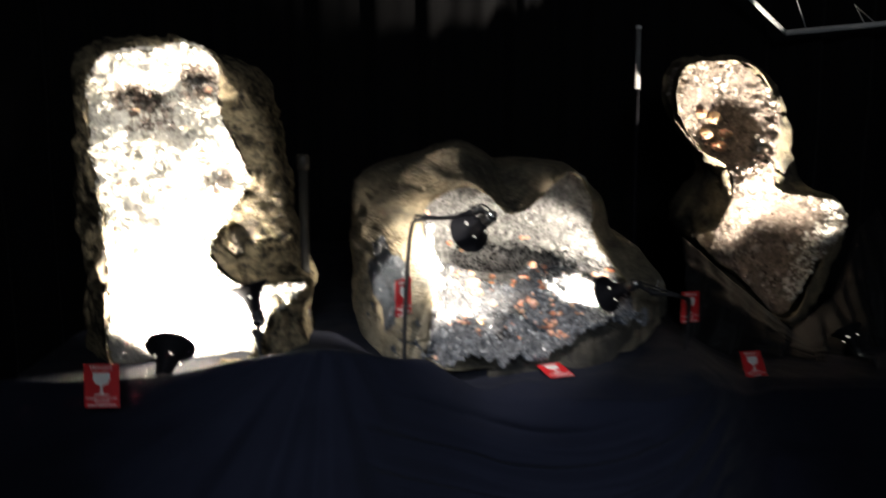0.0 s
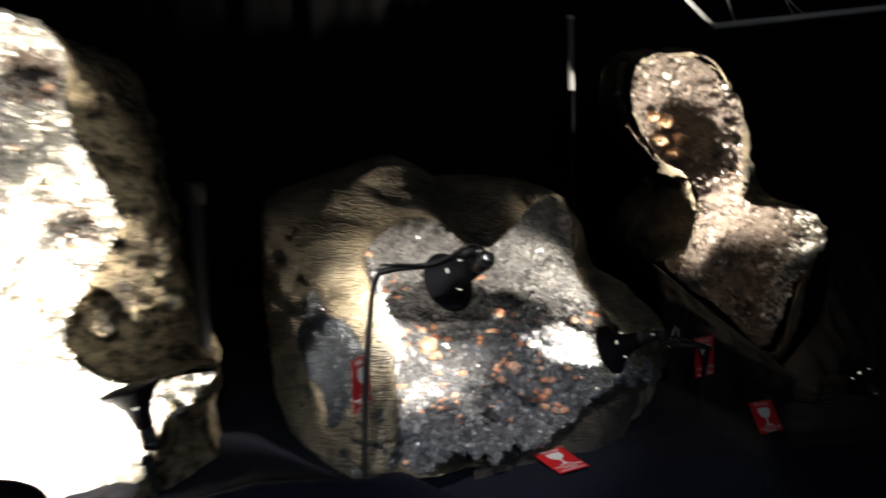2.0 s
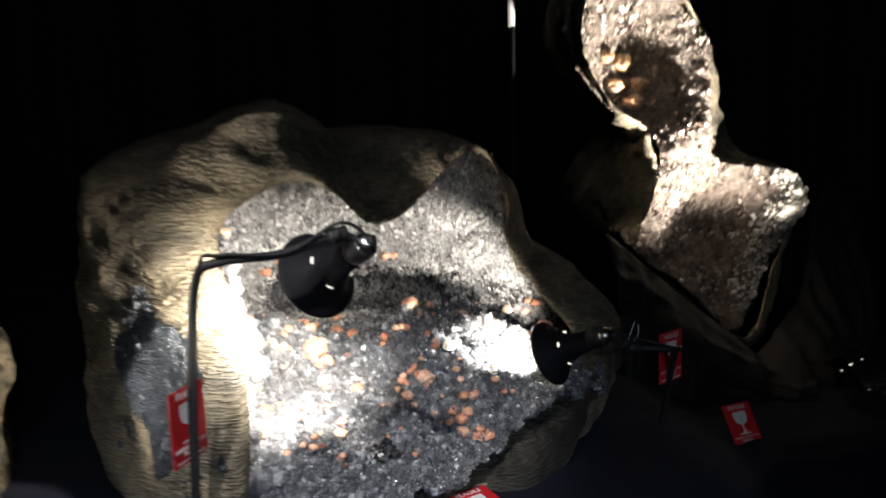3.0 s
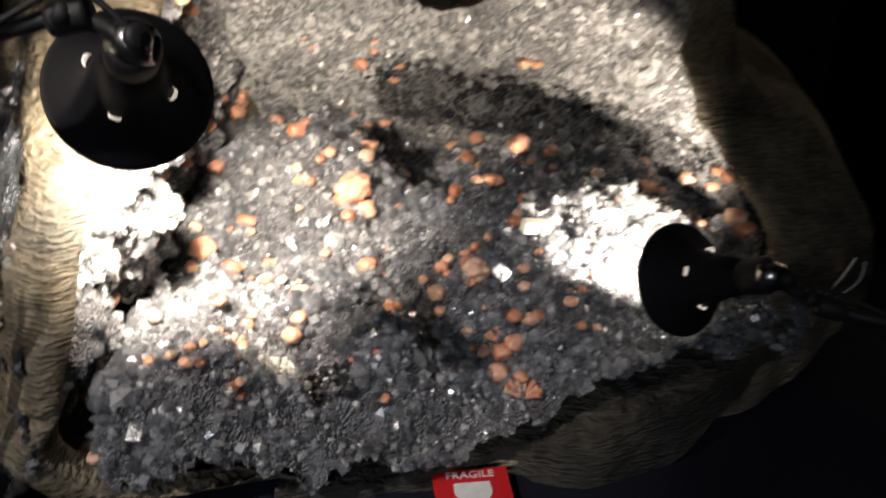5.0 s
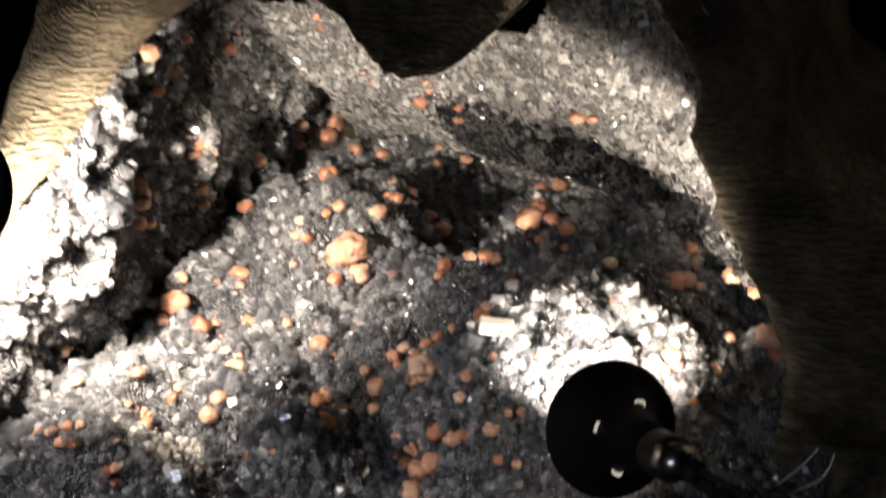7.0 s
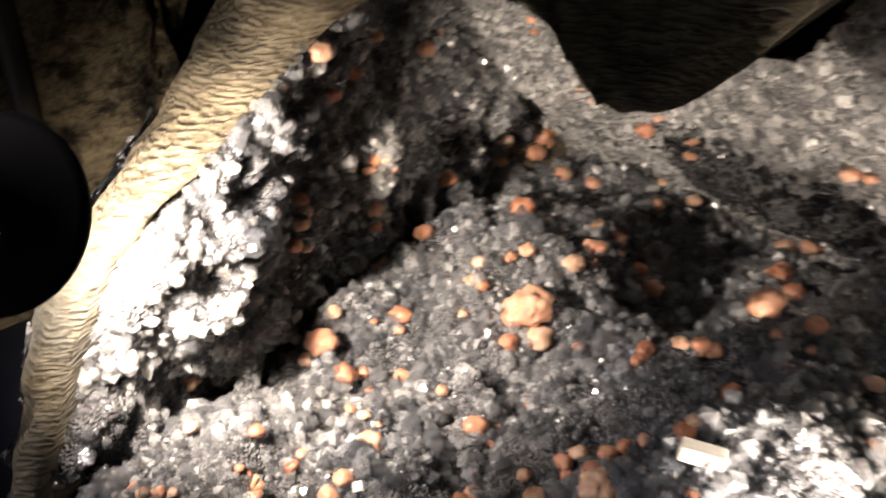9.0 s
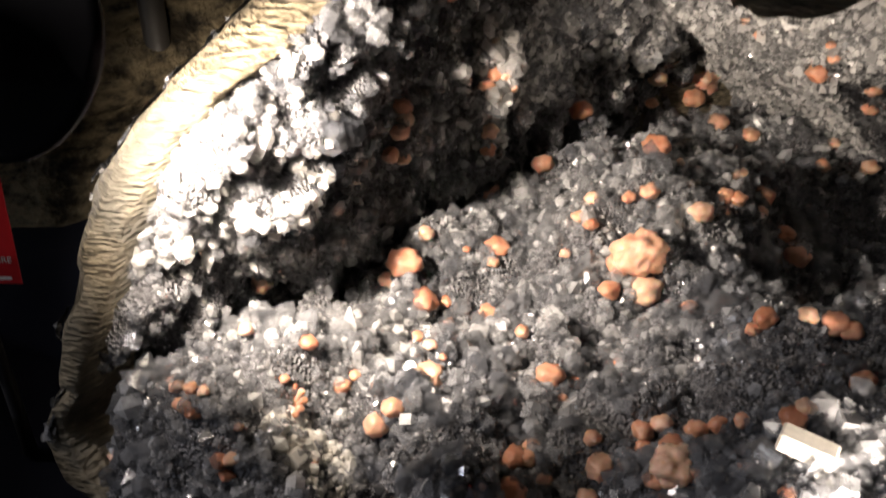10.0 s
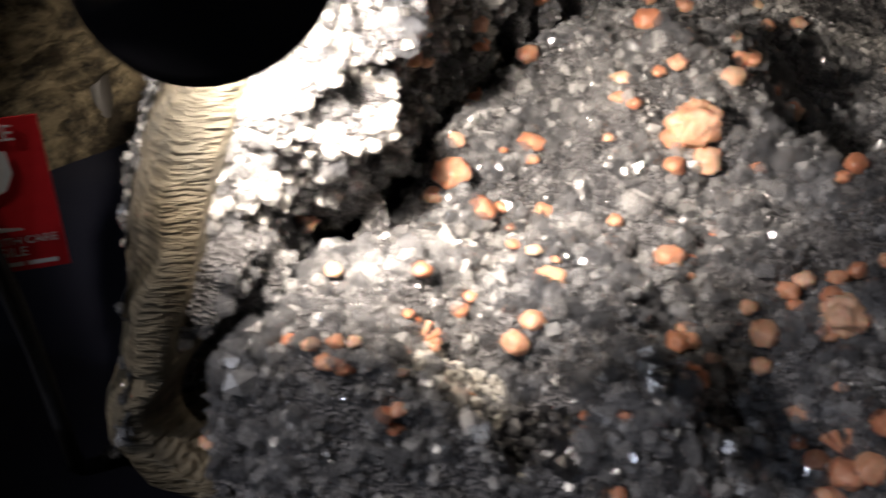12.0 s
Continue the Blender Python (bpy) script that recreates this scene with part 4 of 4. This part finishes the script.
# ---- lamps ----
def cone_lamp(eye, target, radius, label, group, neck):
    """A small funnel-shaped shade on a bendy neck: shade, socket, bulb, vent holes, gooseneck."""
    eye, target = Vector(eye), Vector(target)
    m = (target - eye).to_track_quat("Z", "Y").to_matrix().to_4x4()
    m.translation = eye
    ob = thing("clip_lamp", neck[-1], label, "lamp", group)
    r = radius
    turned("shade", [(0.20 * r, -1.35 * r), (0.30 * r, -1.30 * r), (0.36 * r, -0.9 * r), (0.48 * r, -0.55 * r), (0.72 * r, -0.22 * r),
                     (0.92 * r, -0.06 * r), (1.0 * r, 0.0), (0.985 * r, 0.004), (0.90 * r, -0.045 * r), (0.70 * r, -0.20 * r),
                     (0.45 * r, -0.53 * r), (0.33 * r, -0.88 * r), (0.18 * r, -1.25 * r)], m, ENAMEL, ob)
    turned("socket", [(0.0, -1.9 * r), (0.26 * r, -1.9 * r), (0.30 * r, -1.82 * r), (0.30 * r, -1.42 * r), (0.24 * r, -1.34 * r), (0.24 * r, -1.15 * r), (0.0, -1.15 * r)], m, RUBBER, ob, 24)
    turned("bulb", [(0.0, -1.12 * r), (0.12 * r, -1.05 * r), (0.14 * r, -0.9 * r), (0.24 * r, -0.72 * r), (0.20 * r, -0.56 * r), (0.0, -0.48 * r)], m, glow, ob, 20)
    for k in range(4):
        a = math.pi / 2 * k + 0.5
        hole = m @ Matrix.Rotation(a, 4, "Z") @ Matrix.Translation((0.485 * r, 0, -0.55 * r)) @ Matrix.Rotation(radians(56), 4, "Y") @ Matrix.Rotation(radians(180), 4, "X")
        turned("vent_hole", [(0.0, -0.0016), (0.075 * r, -0.0016), (0.08 * r, 0.001)], hole, leak, ob, 14)
    back = m @ Vector((0, 0, -1.85 * r))
    tube("gooseneck", curve_through([back] + [Vector(p) for p in neck], 10), 0.0055, RUBBER, ob)
    turned("knuckle", [(0.0, -0.012), (0.011, -0.012), (0.014, 0.0), (0.011, 0.012), (0.0, 0.012)],
           Matrix.Translation(back) @ Matrix.Rotation(radians(90), 4, "Y"), STEEL, ob, 16)
    first, second = Vector(neck[0]), Vector(neck[1])
    turned("clamp", [(0.0, -0.012), (0.009, -0.012), (0.010, -0.009), (0.010, 0.009), (0.009, 0.012), (0.0, 0.012)],
           Matrix.Translation(first) @ (second - first).to_track_quat("Z", "Y").to_matrix().to_4x4(), RUBBER, ob, 16)
    for k, along in enumerate((0.1, 0.8)):
        at = back.lerp(first, along)
        turned("wing_screw", [(0.0, -0.016), (0.0035, -0.016), (0.0035, 0.006), (0.008, 0.007), (0.008, 0.015), (0.005, 0.017), (0.0, 0.017)],
               Matrix.Translation(at) @ Matrix.Rotation(radians(70 - 130 * k), 4, "Y") @ Matrix.Rotation(0.5, 4, "X"), RUBBER, ob, 12)
    loose = [back] + [Vector(p) for p in neck]
    loose = [p + Vector((0.004, -0.006, 0.009 + 0.008 * math.sin(2.1 * i))) for i, p in enumerate(loose[:-1])] + [loose[-1]]
    tube("cable", curve_through(loose, 8), 0.0022, RUBBER, ob, 8)
    keep_places(ob)
    return ob


cone_lamp((0.067, 2.25, 1.198), (-0.050, 2.42, 1.085), 0.056, "small black funnel lamp on a bent arm", "display lamps",
          [(0.085, 2.17, 1.262), (0.02, 2.155, 1.248), (-0.05, 2.145, 1.245), (-0.075, 2.15, 1.225), (-0.088, 2.18, 1.12), (-0.096, 2.20, 0.98), (-0.10, 2.205, 0.83)])
spot("lamp_light", (0.057, 2.263, 1.185), (-0.030, 2.44, 1.05), 24.0, 101, 1.0)
cone_lamp((0.466, 2.495, 0.980), (0.336, 2.619, 0.894), 0.054, "small black funnel lamp pointing sideways", "display lamps",
          [(0.585, 2.435, 0.998), (0.66, 2.44, 0.985), (0.715, 2.55, 0.93), (0.72, 2.60, 0.76)])
spot("lamp_light", (0.452, 2.509, 0.972), (0.388, 2.637, 0.970), 9.5, 94, 0.45)
cone_lamp((-0.632, 2.015, 0.962), (-0.632, 2.20, 1.11), 0.058, "small black funnel lamp shining up the slab", "display lamps",
          [(-0.625, 1.945, 0.895), (-0.62, 1.955, 0.87)])
spot("lamp_light", (-0.632, 2.025, 0.972), (-0.632, 2.20, 1.12), 46.0, 146, 0.5)
cone_lamp((-0.455, 2.06, 1.10), (-0.54, 2.10, 1.40), 0.046, "small black funnel lamp shining up the slab", "display lamps",
          [(-0.435, 2.05, 0.98), (-0.43, 2.06, 0.90)])
spot("lamp_light", (-0.460, 2.062, 1.12), (-0.60, 2.12, 1.40), 30.0, 70, 0.9)
cone_lamp((1.34, 2.90, 0.765), (1.16, 3.30, 1.25), 0.05, "small black funnel lamp shining up at the far specimen", "display lamps",
          [(1.40, 2.82, 0.69), (1.41, 2.82, 0.645)])
spot("lamp_light", (1.335, 2.915, 0.785), (1.07, 3.42, 1.72), 225.0, 82, 1.0)
# unseen fills added for the hall's dim light, above and behind the visitor
spot("ceiling_spot", (-0.7, 0.7, 3.1), (0.13, 2.38, 0.91), 125.0, 13.5, 0.9, 0.04, (1.0, 0.95, 0.9))
spot("ceiling_spot", (-0.2, -3.0, 2.9), (0.1, 2.0, 0.28), 190.0, 22, 0.9, 0.05, (0.75, 0.85, 1.0))
spot("ceiling_spot", (-0.3, 0.7, 3.1), (-0.64, 2.15, 1.42), 125.0, 14, 0.9, 0.04, (1.0, 0.95, 0.86))
hall = bpy.data.lights.new("hall_light", "AREA")
hall.energy, hall.shape, hall.size, hall.color = 14.0, "DISK", 1.6, (0.85, 0.92, 1.0)
new("hall_light", hall).matrix_world = look((0.6, -2.2, 3.1), (0.8, 4.0, 1.2))
for points in (((0.585, 2.470, 0.985), (0.604, 2.488, 1.006), (0.612, 2.492, 1.022)), ((0.598, 2.478, 0.985), (0.618, 2.490, 1.000), (0.622, 2.50, 1.015))):
    tie = tube("cable_tie", curve_through([Vector(p) for p in points], 6), 0.0008, WHITE, None, 6)
    tagged(tie, "thin pale cable tie on the lamp arm", "cable tie", "cable ties")


# ---- warning cards ----
def wording(text, size, m, parent):
    data = bpy.data.curves.new("wording", "FONT")
    data.body, data.size, data.align_x, data.align_y = text, size, "CENTER", "CENTER"
    data.extrude = 0.0002
    tmp = new("wording", data)
    bpy.context.view_layer.update()
    me = bpy.data.meshes.new_from_object(tmp.evaluated_get(bpy.context.evaluated_depsgraph_get()))
    bpy.data.objects.remove(tmp)
    me.materials.clear()
    me.materials.append(WHITE)
    ob = new("wording", me)
    ob.parent, ob.matrix_local = parent, m
    return ob


def card(m):
    """A red card with a white wineglass sign; stands in its local x-z plane, front towards -y."""
    ob = thing("warning_card", m, "red fragile card with a white wineglass sign", "sign", "warning cards")
    w, h = 0.072, 0.092
    verts, faces = [], []
    n = 10
    for s in (0, 1):
        for i in range(n + 1):
            for j in range(n + 1):
                x, z = w * (i / n - 0.5), h * (j / n)
                verts.append((x, 0.0012 * s, z))
    k = n + 1
    for s in (0, 1):
        for i in range(n):
            for j in range(n):
                q = [s * k * k + a for a in (i * k + j, (i + 1) * k + j, (i + 1) * k + j + 1, i * k + j + 1)]
                faces.append(q if s == 0 else q[::-1])
    rim = [i * k for i in range(k)] + [n * k + j for j in range(1, k)] + [i * k + n for i in range(n - 1, -1, -1)] + [j for j in range(n - 1, 0, -1)]
    for a, b in zip(rim, rim[1:] + rim[:1]):
        faces.append((b, a, a + k * k, b + k * k))
    link_mesh("card", verts, faces, RED, ob, False)
    up = Matrix.Translation((0, -0.0009, 0)) @ Matrix.Rotation(radians(90), 4, "X")
    bm = bmesh.new()
    for shape in ([(-0.017, 0.074), (0.017, 0.074), (0.018, 0.061), (0.013, 0.051), (0.003, 0.0465), (-0.003, 0.0465), (-0.013, 0.051), (-0.018, 0.061)],
                  [(-0.0025, 0.0465), (0.0025, 0.0465), (0.0018, 0.038), (0.004, 0.029), (-0.004, 0.029), (-0.0018, 0.038)],
                  [(-0.004, 0.029), (0.004, 0.029), (0.016, 0.0275), (0.016, 0.026), (-0.016, 0.026), (-0.016, 0.0275)]):
        bm.faces.new([bm.verts.new((x, -0.0009, z)) for x, z in shape])
    part("wineglass_sign", bm, WHITE, ob)
    wording("FRAGILE", 0.0125, up @ Matrix.Translation((0, 0.0835, 0)), ob)
    wording("HANDLE WITH CARE", 0.0068, up @ Matrix.Translation((0, 0.0195, 0)), ob)
    wording("FRAGILE", 0.0085, up @ Matrix.Translation((0, 0.0125, 0)), ob)
    bm = bmesh.new()
    for x0, x1 in ((-0.030, -0.012), (-0.010, 0.012), (0.014, 0.030)):
        bm.faces.new([bm.verts.new(p) for p in ((x0, -0.0009, 0.0035), (x1, -0.0009, 0.0035), (x1, -0.0009, 0.0063), (x0, -0.0009, 0.0063))])
    part("small_print", bm, WHITE, ob)
    return ob


first = card(pose(-0.720, 1.815, 0.890, -8, 0, 3))
copy_thing(first, pose(-0.098, 2.200, 0.993, -2, 2, 60))
copy_thing(first, pose(0.728, 2.58, 0.875, -4, 3, 30))
copy_thing(first, pose(0.318, 2.30, 0.800, -84, 0, 20))
copy_thing(first, pose(0.99, 2.72, 0.655, -35, 0, 12))

# ---- behind the stand ----
post = thing("support_post", (-0.385, 2.42, 0), "dull grey metal post standing beside the slab", "post")
tube("shaft", [(-0.385, 2.42, 0.0), (-0.380, 2.42, 0.7), (-0.376, 2.42, 1.345)], 0.013, POLE, post, 16)
turned("cap", [(0.0, 0.035), (0.015, 0.035), (0.018, 0.03), (0.018, -0.004), (0.013, -0.006)], Matrix.Translation((-0.376, 2.42, 1.345)), POLE, post, 20)
keep_places(post)
rear = thing("thin_post", (0.80, 3.78, 0), "thin pale metal post in front of the curtain", "post")
# one post: unlit length coloured black, lit top a paler grey tube
tube("shaft", [(0.822, 3.78, 0.0), (0.8031, 3.78, 1.56)], 0.010, ENAMEL, rear)
tube("sleeve", [(0.8031, 3.78, 1.555), (0.800, 3.78, 1.80)], 0.0115, DULL, rear)
turned("cap", [(0.0, 0.012), (0.012, 0.010), (0.014, 0.0), (0.011, -0.004)], Matrix.Translation((0.80, 3.78, 1.80)), RAIL, rear, 16)
keep_places(rear)
truss = thing("lighting_truss", (1.58, 4.27, 1.81), "pale aluminium rail frame hung above the far specimen", "truss")
tube("rail", [(1.33, 4.25, 2.03), (1.583, 4.27, 1.811)], 0.011, RAIL, truss)
tube("rail", [(1.583, 4.27, 1.811), (3.2, 4.29, 1.96)], 0.013, RAIL, truss)
tube("strut", [(1.95, 4.27, 1.845), (1.89, 4.27, 1.94), (2.0, 4.27, 1.85)], 0.003, RAIL, truss, 6)
tube("wire", [(1.68, 4.27, 1.82), (1.62, 4.26, 1.96)], 0.002, RAIL, truss, 6)
tube("hanger", [(1.33, 4.25, 2.03), (1.33, 4.25, 3.2)], 0.004, RAIL, truss, 6)
tube("hanger", [(3.2, 4.29, 1.96), (3.2, 4.29, 3.2)], 0.004, RAIL, truss, 6)
keep_places(truss)


# dark satin wrapped under the far specimen
def satin_at(u, v):
    corners = [Vector(p) for p in ((0.86, 3.20, 1.03), (1.05, 3.16, 0.865), (1.235, 3.10, 0.71), (1.43, 3.22, 0.80), (1.56, 3.36, 1.02), (1.68, 3.46, 1.10))]
    s = min(4.999, u * 5)
    top = corners[int(s)].lerp(corners[int(s) + 1], s - int(s))
    foot = Vector((top.x + 0.10 * (u - 0.4), top.y - 0.16 - 0.05 * math.sin(u * 3.1), 0.664))
    p = top.lerp(foot, v)
    fold = 0.026 * math.sin(u * 46 + 2 * v) * v + 0.014 * math.sin(u * 90 + v * 7) * v ** 0.5 + 0.012 * fine(u * 4, v * 3, 0, 2)
    return (p.x + 0.3 * fold, p.y - fold - 0.05 * math.sin(math.pi * v), p.z)


tagged(sheet("satin_wrap", satin_at, steps(0, 1, 110), steps(0, 1, 40), SATIN, thick=0.003), "black satin cloth bunched round the far specimen", "cloth")
